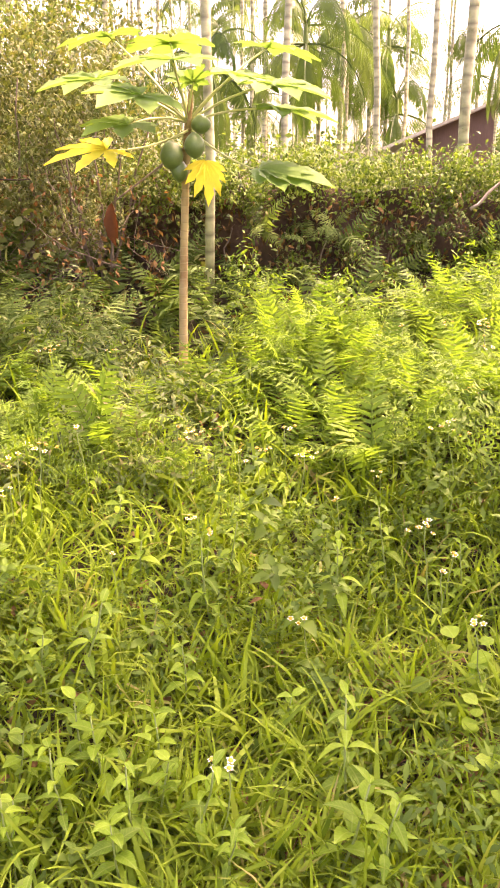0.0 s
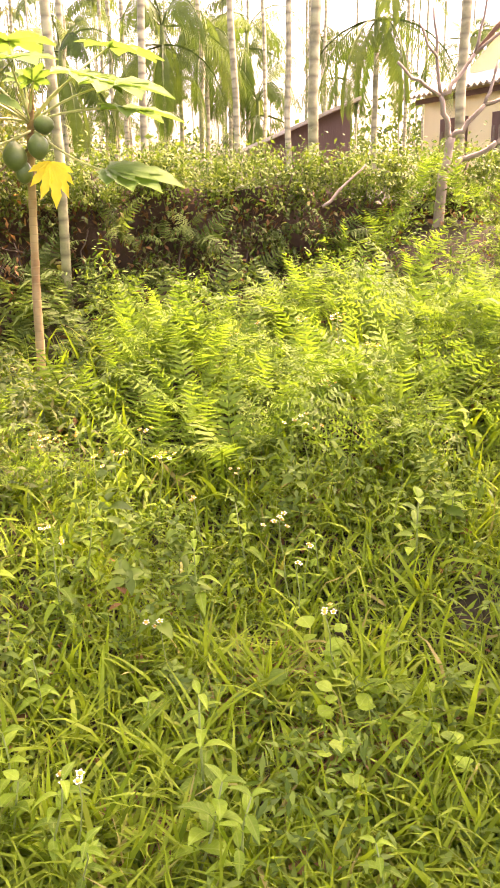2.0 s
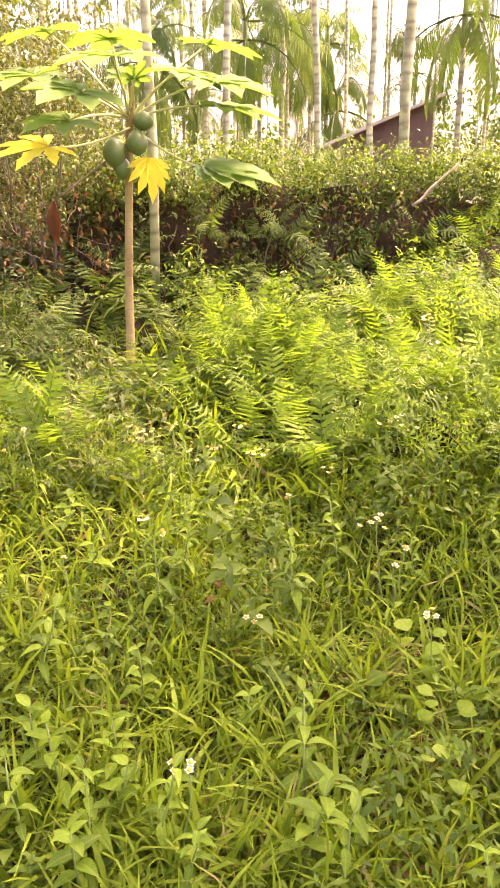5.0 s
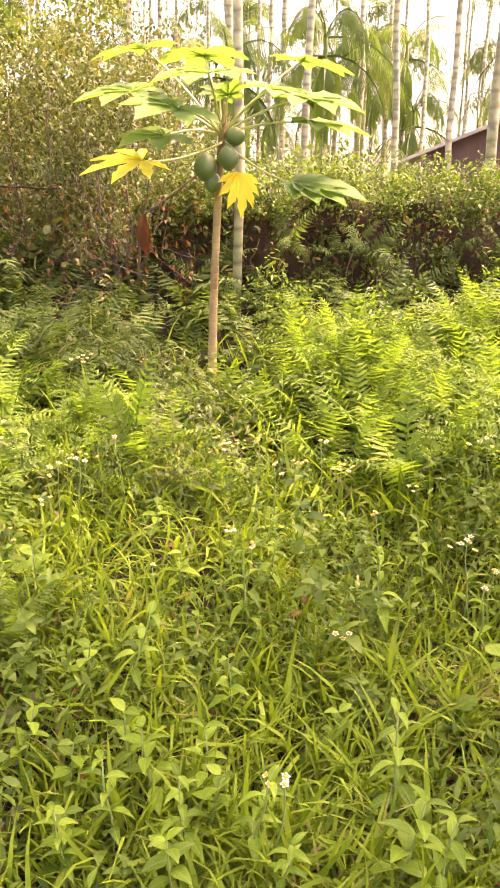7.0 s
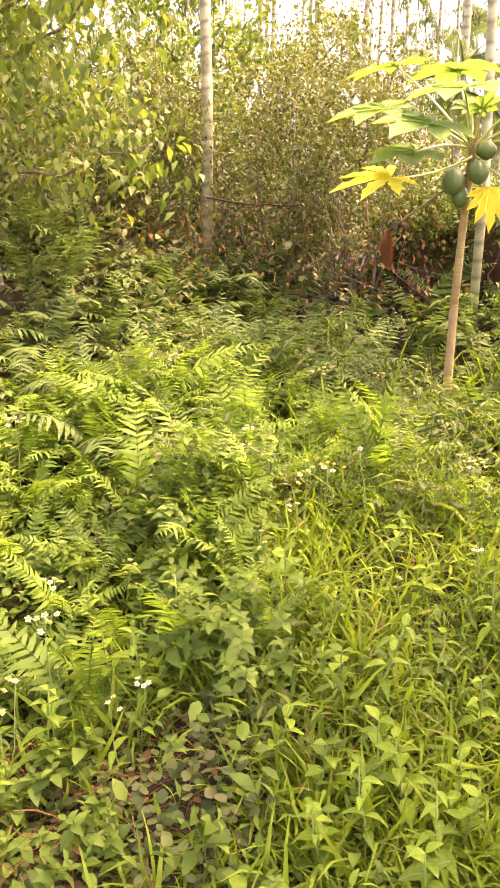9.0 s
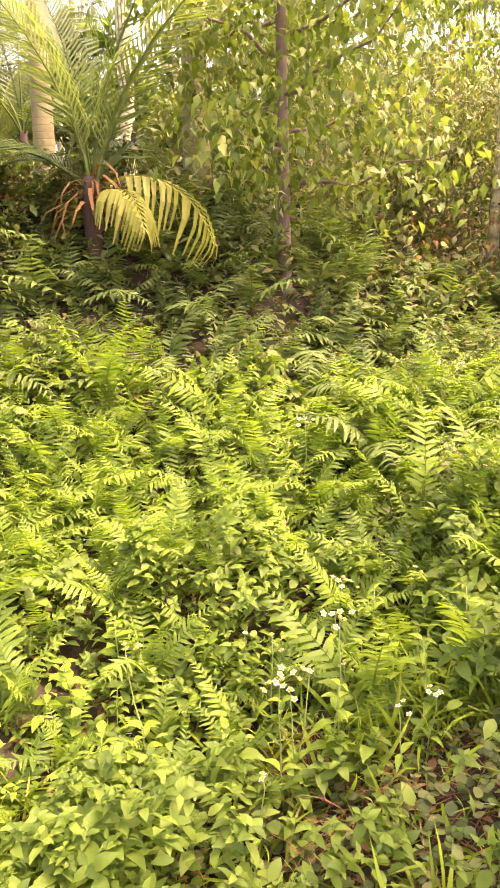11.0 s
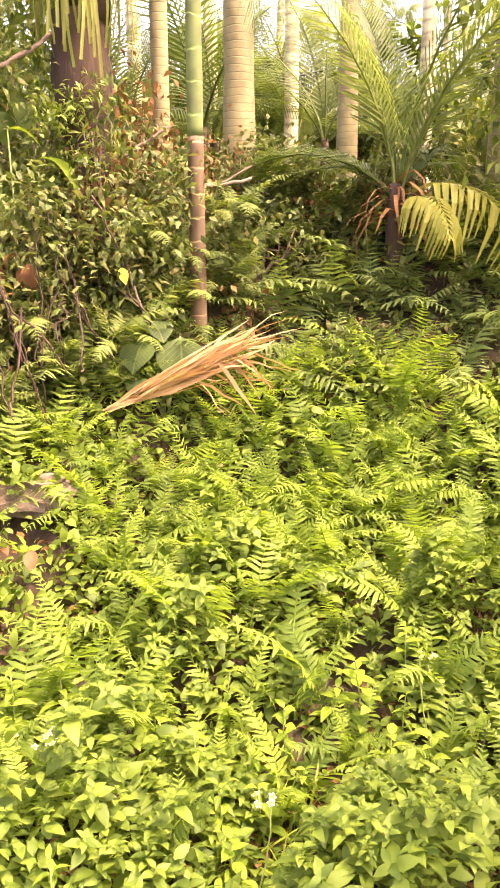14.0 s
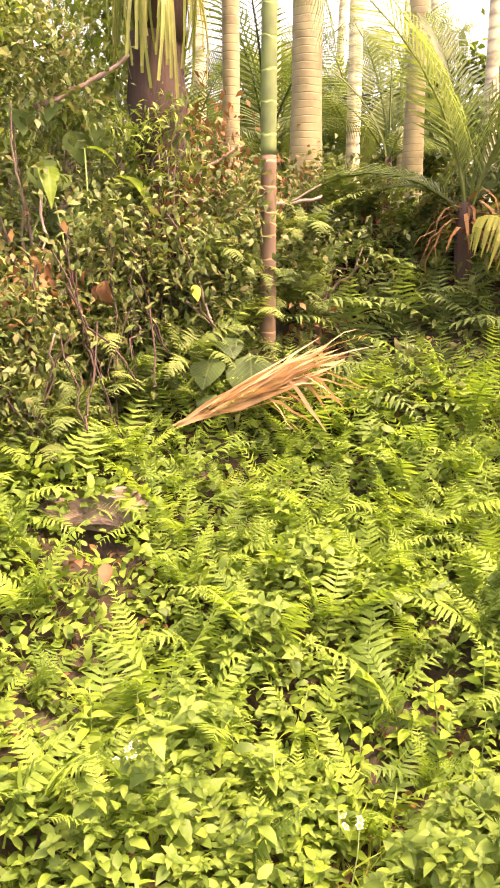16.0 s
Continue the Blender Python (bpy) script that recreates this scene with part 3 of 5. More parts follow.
def fern_bed(label, spots, gen, fronds, lo, hi):
    """Many tufts of fronds in one cover, their green darkened for shade."""
    pieces = []
    for i, (x, y) in enumerate(spots):
        k = gen.uniform(lo, hi)
        yaw = np.arange(fronds) * 6.28 / fronds + gen.uniform(-0.6, 0.6, fronds)
        m = turns(yaw, gen.uniform(-0.35, 0.2, fronds), gen.uniform(-0.3, 0.3, fronds), k * gen.uniform(0.7, 1.1, fronds))
        for j, d in enumerate(SHADED_DATA):
            pick = np.arange(fronds) % 4 == (j + i) % 4
            pieces.append(spread(d, m[pick], np.repeat([[x, y, float(gz(x, y))]], pick.sum(), 0)))
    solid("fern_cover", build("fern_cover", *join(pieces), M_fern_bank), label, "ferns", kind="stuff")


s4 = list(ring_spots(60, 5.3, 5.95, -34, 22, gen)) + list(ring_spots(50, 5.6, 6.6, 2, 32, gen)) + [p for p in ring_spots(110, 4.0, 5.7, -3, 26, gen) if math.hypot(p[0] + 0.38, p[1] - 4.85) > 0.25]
fern_bed("ferns with long narrow leaflets by the wall, green darkened for shade", spaced(s4, 0.25)[:130], gen, 6, 0.8, 1.2)
fern_bed("ferns covering the shaded bank, shade put into their green", [p for p in s3 if polar(*p)[0] >= 4.5][:190], gen, 6, 0.8, 1.2)
protos = [fern("fern leaning out of the steep bank, green darkened for shade", "ferns on the bank", gen, n, FERN_SHADED) for n in (7, 6, 8)]
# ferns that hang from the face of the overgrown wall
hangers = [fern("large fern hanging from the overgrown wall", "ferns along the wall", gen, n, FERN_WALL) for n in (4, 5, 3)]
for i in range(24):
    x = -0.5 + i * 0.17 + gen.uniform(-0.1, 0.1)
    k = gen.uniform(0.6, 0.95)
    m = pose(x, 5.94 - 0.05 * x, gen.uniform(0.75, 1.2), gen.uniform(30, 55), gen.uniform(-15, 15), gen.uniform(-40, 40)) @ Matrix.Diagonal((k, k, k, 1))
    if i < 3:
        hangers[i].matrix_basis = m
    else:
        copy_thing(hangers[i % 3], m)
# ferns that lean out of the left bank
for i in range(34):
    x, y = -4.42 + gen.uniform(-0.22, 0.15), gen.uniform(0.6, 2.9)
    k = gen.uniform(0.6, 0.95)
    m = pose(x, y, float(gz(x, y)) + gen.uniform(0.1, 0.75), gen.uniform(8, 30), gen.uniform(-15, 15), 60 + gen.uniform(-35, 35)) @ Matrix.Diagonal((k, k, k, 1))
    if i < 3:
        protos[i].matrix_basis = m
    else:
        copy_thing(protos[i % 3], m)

BLADES = [blade_shape(b, 5, 0.06) for b in (0.4, 0.8, 1.15, 1.5, 1.9)]


def grass(name, label, spots, lo, hi, gen, width=1.0):
    """Blades that rise from the ground in all directions."""
    x, y = spots[:, 0], spots[:, 1]
    z = gz(x, y)
    pieces = []
    which = gen.integers(len(BLADES), size=len(spots))
    for i, b in enumerate(BLADES):
        k = which == i
        m = turns(gen.uniform(0, 2 * math.pi, k.sum()), gen.uniform(-0.75, 0.4, k.sum()), gen.uniform(-0.6, 0.6, k.sum()), gen.uniform(lo, hi, k.sum()))
        m[:, :, 0] *= gen.uniform(0.6, 1.5, k.sum())[:, None] * width
        pieces.append(spread(b, m, np.stack([x[k], y[k], z[k] - 0.01], 1)))
    return solid(name, build(name, *join(pieces), M_grass), label, "grass", kind="stuff")


HOLLOWS = ((-1.12, 1.95, 0.19), (-0.95, 1.68, 0.15), (-1.3, 1.7, 0.1), (-1.56, 1.93, 0.08), (-2.41, 2.5, 0.1), (0.34, 2.2, 0.06), (0.5, 2.22, 0.05), (0.62, 1.9, 0.07), (0.78, 1.85, 0.06), (0.15, 1.7, 0.05))
CLEAR = ((-3.83, 1.12, 0.13),)


def thinned(p):
    """Leaves the bare hollows almost empty."""
    ok = np.ones(len(p), bool)
    for x, y, r in HOLLOWS:
        ok &= (np.hypot(p[:, 0] - x, p[:, 1] - y) > r) | (np.arange(len(p)) % 8 == 0)
    for x, y, r in CLEAR:
        ok &= (np.hypot(p[:, 0] - x, p[:, 1] - y) > r) | (np.arange(len(p)) % 5 == 0)
    r, a = polar(p[:, 0], p[:, 1])
    ok &= ~((r < 2.2) & (a > 14) & (a < 44)) | (np.arange(len(p)) % 7 < 3)
    return p[ok]


def clumped(n, per, size, r0, r1, a0, a1, gen, near=1.0):
    """Places gathered in tufts."""
    c = ring_spots(max(1, n // per), r0, r1, a0, a1, gen, near)
    return thinned(np.repeat(c, per, 0) + gen.normal(0, size, (len(c) * per, 2)))


gen = np.random.default_rng(21)
a = np.concatenate([clumped(15000, 14, 0.045, 1.7, 3.7, -46, 24, gen, 0.8), clumped(4500, 12, 0.04, 0.9, 1.9, -46, 24, gen, 0.8), clumped(3000, 6, 0.06, 0.7, 2.6, 20, 110, gen, 0.6)])
grass("grass", "tall yellowish green meadow grass with bending blades", a, 0.1, 0.26, gen, 0.75)
a = np.concatenate([clumped(3500, 7, 0.06, 3.3, 5.4, -34, 20, gen)])
grass("grass", "long thin grass between ferns and weeds", a, 0.18, 0.42, gen, 0.7)
a = np.concatenate([clumped(4200, 11, 0.028, 1.0, 2.5, -44, 4, gen, 0.7), clumped(1300, 9, 0.03, 1.0, 2.6, 4, 44, gen, 0.7), clumped(500, 8, 0.03, 2.4, 3.4, -36, 14, gen)])
grass("grass", "tufts of broad arching grass blades", a, 0.16, 0.34, gen, 0.62)


def low_leaves(name, label, spots, lo, hi, height, gen, tpl=LEAF_LOW, material=None, flat=0.6):
    """Small leaves of ground weeds, in little whorls at several heights."""
    x, y = spots[:, 0], spots[:, 1]
    n = len(x)
    z = gz(x, y) + 0.02 + height * 1.25 * canopy(x, y) * gen.random(n) ** 0.4
    m = turns(gen.uniform(0, 2 * math.pi, n), gen.normal(0.15, flat, n), gen.normal(0, flat, n), gen.uniform(lo, hi, n))
    return solid(name, build(name, *spread(tpl, m, np.stack([x, y, z], 1)), material or M_herb, True), label, "weeds", kind="stuff")


a = clumped(19000, 8, 0.05, 0.85, 4.0, -46, 24, gen, 0.7)
b = ring_spots(4000, 0.1, 4.0, 115, 320, gen)
grass("grass", "short grass round the added trees behind the clearing", b, 0.08, 0.2, gen, 0.9)
low_leaves("low_weeds", "small green creeping weeds among the grass", a, 0.026, 0.055, 0.15, gen, LEAF_SLIM)
a = np.concatenate([clumped(15000, 12, 0.07, 3.1, 6.0, -36, -2, gen), clumped(4500, 12, 0.07, 5.7, 6.9, -36, -12, gen)])
low_leaves("low_weeds", "thick green undergrowth of small leaves", a, 0.025, 0.06, 0.36, gen, LEAF_SLIM)
SPRIGS = [sprig(gen, p, l) for p, l in ((3, 0.75), (4, 0.65), (3, 0.9), (4, 0.8))]
a = np.concatenate([clumped(4300, 5, 0.09, 0.7, 3.3, 16, 100, gen, 0.75), clumped(150, 4, 0.06, 0.9, 3.2, -40, 16, gen, 0.75)])
a = on_mounds(a, gen, 0.4)
x, y = a[:, 0], a[:, 1]
n = len(a)
pieces = []
for i, t in enumerate(SPRIGS):
    k = np.arange(n) % 4 == i
    c = canopy(x[k], y[k])
    size = gen.uniform(0.05, 0.105, k.sum())
    z = gz(x[k], y[k]) + 0.44 * c * gen.random(k.sum()) ** 0.45 - 0.4 * size
    m = turns(gen.uniform(0, 6.3, k.sum()), gen.normal(0, 0.35, k.sum()), gen.normal(0, 0.35, k.sum()), size)
    pieces.append(spread(t, m, np.stack([x[k], y[k], z], 1)))
solid("low_weeds", build("low_weeds", *join(pieces), M_herb, True), "fresh green leafy weeds covering the ground", "weeds", kind="stuff")
a = on_mounds(clumped(12500, 3, 0.09, 0.7, 3.9, 16, 100, gen, 0.7), gen, 0.3)
low_leaves("low_weeds", "small round weed leaves close to the soil", a, 0.04, 0.075, 0.24, gen, LEAF_TINY, None, 0.38)
a = clumped(13000, 10, 0.08, 4.4, 6.8, 14, 86, gen)
low_leaves("low_weeds", "dark leafy undergrowth high on the bank", a, 0.04, 0.085, 0.26, gen, LEAF_SMALL, M_bank)
# The duller bank green here puts in the shade of the bushes.
a = clumped(7500, 12, 0.07, 3.3, 5.1, -2, 26, gen)
low_leaves("low_weeds", "weeds round the papaya stem, green dulled for bush shade", a, 0.028, 0.06, 0.36, gen, LEAF_SLIM, M_bank)
# Added dark leaves stand in for the dark void under the bushes.
a = clumped(6000, 10, 0.1, 5.9, 9.0, 0, 42, gen)
low_leaves("low_weeds", "dark undergrowth put in for the shade beneath the bushes", a, 0.05, 0.1, 0.5, gen, LEAF_TINY, M_dark)
a = clumped(13000, 10, 0.08, 3.3, 4.6, 14, 86, gen)
low_leaves("low_weeds", "mixed leafy undergrowth on the sloping bank", a, 0.035, 0.08, 0.24, gen, LEAF_TINY)
a = ring_spots(3200, 3.8, 6.5, -34, 78, gen)
low_leaves("leaf_litter", "fallen dry brown leaves on the soil", a, 0.03, 0.065, 0.08, gen, LEAF_TINY, M_dry)
a = np.concatenate([ring_spots(700, 1.0, 3.6, -46, 20, gen), ring_spots(2200, 1.0, 3.8, 20, 100, gen)])
low_leaves("leaf_litter", "withered brown leaves between the grass", a, 0.03, 0.065, 0.05, gen, LEAF_LOW, M_dry, 0.35)

gen2 = np.random.default_rng(33)
a = ring_spots(1500, 1.3, 2.3, 12, 46, gen2)
low_leaves("low_weeds", "small round dark clover leaves on bare soil", a, 0.022, 0.04, 0.09, gen2, LEAF_ROUND, M_bank, 0.3)
a = np.concatenate([np.array([(x, y)]) + gen2.normal(0, 0.8 * r, (170, 2)) for x, y, r in HOLLOWS])
x, y = a[:, 0], a[:, 1]
m = turns(gen2.uniform(0, 6.3, len(a)), gen2.normal(-0.9, 0.3, len(a)), 0.0, gen2.uniform(0.1, 0.25, len(a)))
m[:, :, 0] *= 0.35
solid("dead_grass", build("dead_grass", *spread(BLADES[2], m, np.stack([x, y, gz(x, y) + 0.01], 1)), M_dry), "dead brown grass matted in a hollow", "grass", kind="stuff")

# low fern fronds that fill the field and the bank
FILL = [pinnate(0.42, 0.075, 14, u, a, 0.34, 1, 0.25, rachis=0.0) for u, a in ((1.3, 1.1), (0.9, 1.2), (1.5, 0.8))]


def fern_fill(label, spots, gen, lo, hi, lift):
    x, y = spots[:, 0], spots[:, 1]
    z = gz(x, y) + lift * canopy(x, y) * gen.uniform(0.3, 1.0, len(x))
    pieces = []
    for i, t in enumerate(FILL):
        k = np.arange(len(x)) % 3 == i
        m = turns(gen.uniform(0, 6.3, k.sum()), gen.uniform(-0.5, 0.2, k.sum()), gen.uniform(-0.4, 0.4, k.sum()), gen.uniform(lo, hi, k.sum()))
        pieces.append(spread(t, m, np.stack([x[k], y[k], z[k]], 1)))
    solid("fern_cover", build("fern_cover", *join(pieces), M_ferncover), label, "ferns", kind="stuff")


gen3 = np.random.default_rng(35)
fern_fill("thick cover of small bright ferns", np.concatenate([clumped(1100, 6, 0.06, 3.7, 5.4, -36, -4, gen3), clumped(150, 5, 0.06, 3.5, 4.4, -4, 18, gen3), clumped(160, 5, 0.06, 5.4, 6.6, -34, -16, gen3)]), gen3, 0.6, 1.1, 0.3)
fern_fill("thick cover of small ferns on the bank", np.concatenate([clumped(700, 5, 0.07, 3.6, 4.7, 16, 86, gen3)]), gen3, 0.65, 1.15, 0.3)

LEAF_A = build("leaf", *leaf_shape(0.5, 7, 0.25, 0.3, 0.42), M_herb_big, True)
LEAF_B = build("leaf", *leaf_shape(0.62, 7, 0.2, 0.2, 0.38), M_herb_big, True)
LEAF_C = build("leaf", *leaf_shape(0.38, 7, 0.35, 0.45, 0.4), M_herb_big, True)


def weed(gen, height, size, pairs, mesh):
    """An upright weed: a stem with crossed pairs of leaves, smaller at the tip."""
    ob = thing("leafy_weed", "upright weed with pairs of pale green oval leaves", "weed", "leafy weeds in the clearing")
    P = curve_points((0, 0, -0.03), (gen.uniform(-0.04, 0.04), gen.uniform(-0.04, 0.04), height), 0, 5, 0.004, gen)
    part("stem", build("stem", *tube(P, np.linspace(0.004, 0.002, 5), 5), M_stem, True), ob)
    for i in range(pairs):
        f = (i + 1) / pairs
        z = height * (0.25 + 0.75 * f)
        k = size * (1 - 0.35 * f) * gen.uniform(0.85, 1.15)
        for side in (0, 180):
            part("leaf", mesh, ob, m=pose(P[-1][0] * f, P[-1][1] * f, z, gen.uniform(-15, 25) + 20 * f, gen.uniform(-15, 15), 90 * i + side + gen.uniform(-20, 20)) @ Matrix.Diagonal((k, k, k, 1)))
    return ob


gen = np.random.default_rng(31)
protos = [weed(gen, 0.25, 0.09, 5, LEAF_A), weed(gen, 0.2, 0.085, 4, LEAF_B), weed(gen, 0.28, 0.085, 5, LEAF_C)]
BIG = [(-0.36, 1.78), (-0.24, 1.72), (-0.45, 1.66), (-0.13, 1.64), (-0.55, 1.58), (-0.05, 1.56), (-0.3, 1.56), (0.27, 1.5), (0.2, 1.55), (-0.62, 2.1), (-0.5, 2.15), (-0.9, 2.3), (-1.15, 2.35), (-1.0, 2.5), (-0.85, 2.55), (-1.35, 2.2), (-0.75, 1.85)]
plant_out(protos, BIG, gen, 0.8, 1.15, -0.03)
protos = [weed(gen, 0.28, 0.085, 5, LEAF_A), weed(gen, 0.24, 0.075, 5, LEAF_B), weed(gen, 0.32, 0.085, 6, LEAF_C), weed(gen, 0.2, 0.09, 4, LEAF_A)]
s = list(ring_spots(120, 1.25, 2.0, -2, 12, gen))[:14] + [p for p in ring_spots(330, 1.0, 2.9, 18, 100, gen) if polar(*p)[1] > 46 or polar(*p)[0] > 2.25] + list(ring_spots(50, 1.6, 4.5, -32, 16, gen))
plant_out(protos, spaced(s, 0.13)[:190], gen, 0.7, 1.2)


def rosette(gen, n):
    ob = thing("round_leaf_plant", "low plant with round glossy green leaves", "weed", "round leaved plants by the grass")
    for i in range(n):
        k = gen.uniform(0.036, 0.056)
        part("leaf", ROUND, ob, m=pose(gen.normal(0, 0.07), gen.normal(0, 0.07), gen.uniform(0.04, 0.12), gen.uniform(-10, 30), gen.uniform(-15, 15), gen.uniform(0, 360)) @ Matrix.Diagonal((k, k, k, 1)))
    return ob


ROUND = build("leaf", *leaf_shape(0.95, 7, 0.12, 0.15, 0.5), M_herb_big, True)
protos = [rosette(gen, 9), rosette(gen, 7)]
plant_out(protos, [(0.7, 1.88), (0.8, 1.8), (0.76, 2.0), (0.62, 1.78), (0.88, 1.92), (0.66, 2.08), (0.9, 1.75)] + list(ring_spots(4, 1.3, 1.8, 0, 20, gen)), gen, 0.9, 1.3, -0.05)

# white daisies on thin stems
PETALS = spread(leaf_shape(0.62, 4, 0.1, 0.12, 0.6), turns(np.arange(5) * 2 * math.pi / 5, 0.3, 0, 0.0125), np.zeros((5, 3)))
PETAL_MESH = build("petals", *PETALS, M_petal)
EYE_MESH = build("flower_eye", *tube([(0, 0, -0.002), (0, 0, 0.003), (0, 0, 0.006)], [0.006, 0.0065, 0.003], 8), M_eye, True)


def daisy(gen, height, heads):
    ob = thing("wildflower", "thin stemmed wildflower with small white petals", "flower", "white wildflowers in the grass")
    top = (gen.uniform(-0.05, 0.05), gen.uniform(-0.05, 0.05), height)
    P = curve_points((0, 0, -0.03), top, 0, 6, 0.004, gen)
    part("stem", build("stem", *tube(P, np.linspace(0.003, 0.0015, 6), 5), M_stem, True), ob)
    for i in range(4):
        k = gen.uniform(0.05, 0.08)
        q = P[1 + i // 2]
        part("leaf", LEAF_C, ob, m=pose(*q, gen.uniform(0, 35), 0, i * 180 + gen.uniform(-40, 40)) @ Matrix.Diagonal((k, k, k, 1)))
    for i in range(heads):
        c = (top[0] + gen.normal(0, 0.026) * (i > 0), top[1] + gen.normal(0, 0.026) * (i > 0), height - abs(gen.normal(0, 0.02)) * (i > 0))
        fl = part("flower_head", EYE_MESH, ob, m=pose(*c, gen.uniform(-25, 25), gen.uniform(-25, 25), gen.uniform(0, 360)), label="white petals round a yellow eye")
        part("petals", PETAL_MESH, fl)
    return ob


gen = np.random.default_rng(41)
protos = [daisy(gen, 0.32, 4), daisy(gen, 0.27, 3), daisy(gen, 0.36, 7), daisy(gen, 0.24, 2)]
FLOWERS = [(-0.07, 1.64, 0.29), (0.19, 2.24, 0.52), (0.63, 2.61, 0.38), (0.66, 2.62, 0.36), (0.18, 3.3, 0.52), (-0.33, 3.28, 0.52), (-0.23, 3.29, 0.49), (-0.11, 3.4, 0.5), (0.08, 3.2, 0.45), (-0.03, 3.2, 0.43), (0.19, 3.19, 0.44), (0.38, 2.88, 0.4), (-0.21, 2.79, 0.33), (1.13, 4.15, 0.8), (1.2, 4.2, 0.82), (0.85, 4.42, 0.85), (1.02, 4.25, 0.8),
           (-0.87, 2.91, 0.56), (-0.8, 2.93, 0.55), (-0.63, 3.16, 0.58), (-1.22, 3.41, 0.55), (-1.42, 3.25, 0.47), (-1.77, 3.97, 0.76), (-0.18, 2.53, 0.43), (-1.56, 1.81, 0.34), (-1.54, 1.83, 0.28), (-1.56, 1.76, 0.27), (-1.55, 1.59, 0.2), (-2.07, 1.73, 0.4), (-1.77, 2.05, 0.37), (-1.47, 1.97, 0.35), (-1.78, 1.19, 0.0), (-2.05, 0.9, 0.11), (-2.78, 0.72, -0.02), (-2.7, 0.62, 0.0), (-2.85, 0.6, 0.03)]
for i, (x, y, z) in enumerate(FLOWERS):
    z0 = float(gz(x, y))
    k = min(1.5, max(0.6, (z - z0) / (0.32, 0.27, 0.36, 0.24)[i % 4]))
    m = pose(x, y, z0, gen.uniform(-3, 3), gen.uniform(-3, 3), gen.uniform(0, 360))
    if i < 4:
        protos[i].matrix_basis = m
    else:
        copy_thing(protos[i % 4], m @ Matrix.Diagonal((min(k, 1), min(k, 1), k, 1)))
for x, y in ring_spots(30, 2.2, 4.6, -32, 36, gen):
    k = gen.uniform(0.8, 1.1)
    copy_thing(protos[int(gen.integers(4))], pose(x, y, float(gz(x, y)) + 0.02, gen.uniform(-5, 5), gen.uniform(-5, 5), gen.uniform(0, 360)) @ Matrix.Diagonal((k, k, k, 1)))

# ---- the papaya tree ----


def papaya_blade(lobes=7, reach=1.0, cup=0.15, gen=None, name="blade", material=None, fan=2.25, slim=0.8):
    """A palmate blade: pointed, toothed lobes round the stalk's end, one long; faces up, main lobe along y."""
    pieces = []
    for i in range(lobes):
        f = i / (lobes - 1) * 2 - 1
        ang = f * fan
        L = reach * (1 - 0.42 * abs(f) ** 1.3) * (gen.uniform(0.92, 1.05) if gen is not None else 1)
        s = np.linspace(0, 1, 9)
        w = slim * L * np.array([0.03, 0.12, 0.17, 0.19, 0.27, 0.18, 0.21, 0.1, 0.008])
        c = np.stack([np.sin(ang) * s * L, np.cos(ang) * s * L, cup * (s - 1.5 * s * s) * L], 1)
        side = np.stack([np.cos(ang) * w, -np.sin(ang) * w, 0 * w], 1)
        pieces.append(strip(c, side, np.stack([0 * w, 0 * w, 0.25 * w + 0.002 * i], 1)))
    return build(name, *join(pieces), material or M_papaya, True)


gen = np.random.default_rng(51)
PT = np.array([(-0.40, 4.85, 0.25), (-0.39, 4.85, 0.6), (-0.385, 4.85, 0.9), (-0.37, 4.85, 1.25), (-0.355, 4.85, 1.56), (-0.34, 4.85, 1.78), (-0.325, 4.85, 1.9), (-0.32, 4.85, 1.97)])
base = PT[0]
papaya = thing("papaya_tree", "young papaya tree with green fruit and yellowing lower leaves", "tree", at=tuple(base))
sm = np.stack([np.interp(np.linspace(0, 7, 40), np.arange(8), PT[:, i]) for i in range(3)], 1) - base
rad = np.interp(sm[:, 2], [0, 0.35, 1.0, 1.5, 1.72], [0.028, 0.026, 0.022, 0.022, 0.011]) * (1 + 0.05 * np.sin(np.arange(40) * 2.4))
part("trunk", build("trunk", *tube(sm, rad, 12), M_papbark, True), papaya, "slender tan trunk with leaf scars")
for c, w, h in (((-0.425, 4.77, 1.63), 0.063, 0.078), ((-0.3, 4.76, 1.68), 0.056, 0.068), ((-0.265, 4.8, 1.79), 0.054, 0.05), ((-0.385, 4.79, 1.55), 0.045, 0.06)):
    s = np.linspace(0, 1, 12)
    z = (s - 0.5) * 2 * h
    r = w * np.sin(np.clip(s, 0.01, 0.99) * math.pi) ** 0.6 * (1.05 - 0.12 * s) + 0.001
    part("fruit", build("fruit", *tube(np.stack([0 * z, 0 * z, z], 1), r, 16), M_fruit, True), papaya, "green unripe papaya", m=pose(*(np.array(c) - base), gen.uniform(-8, 8), gen.uniform(-8, 8), 0))


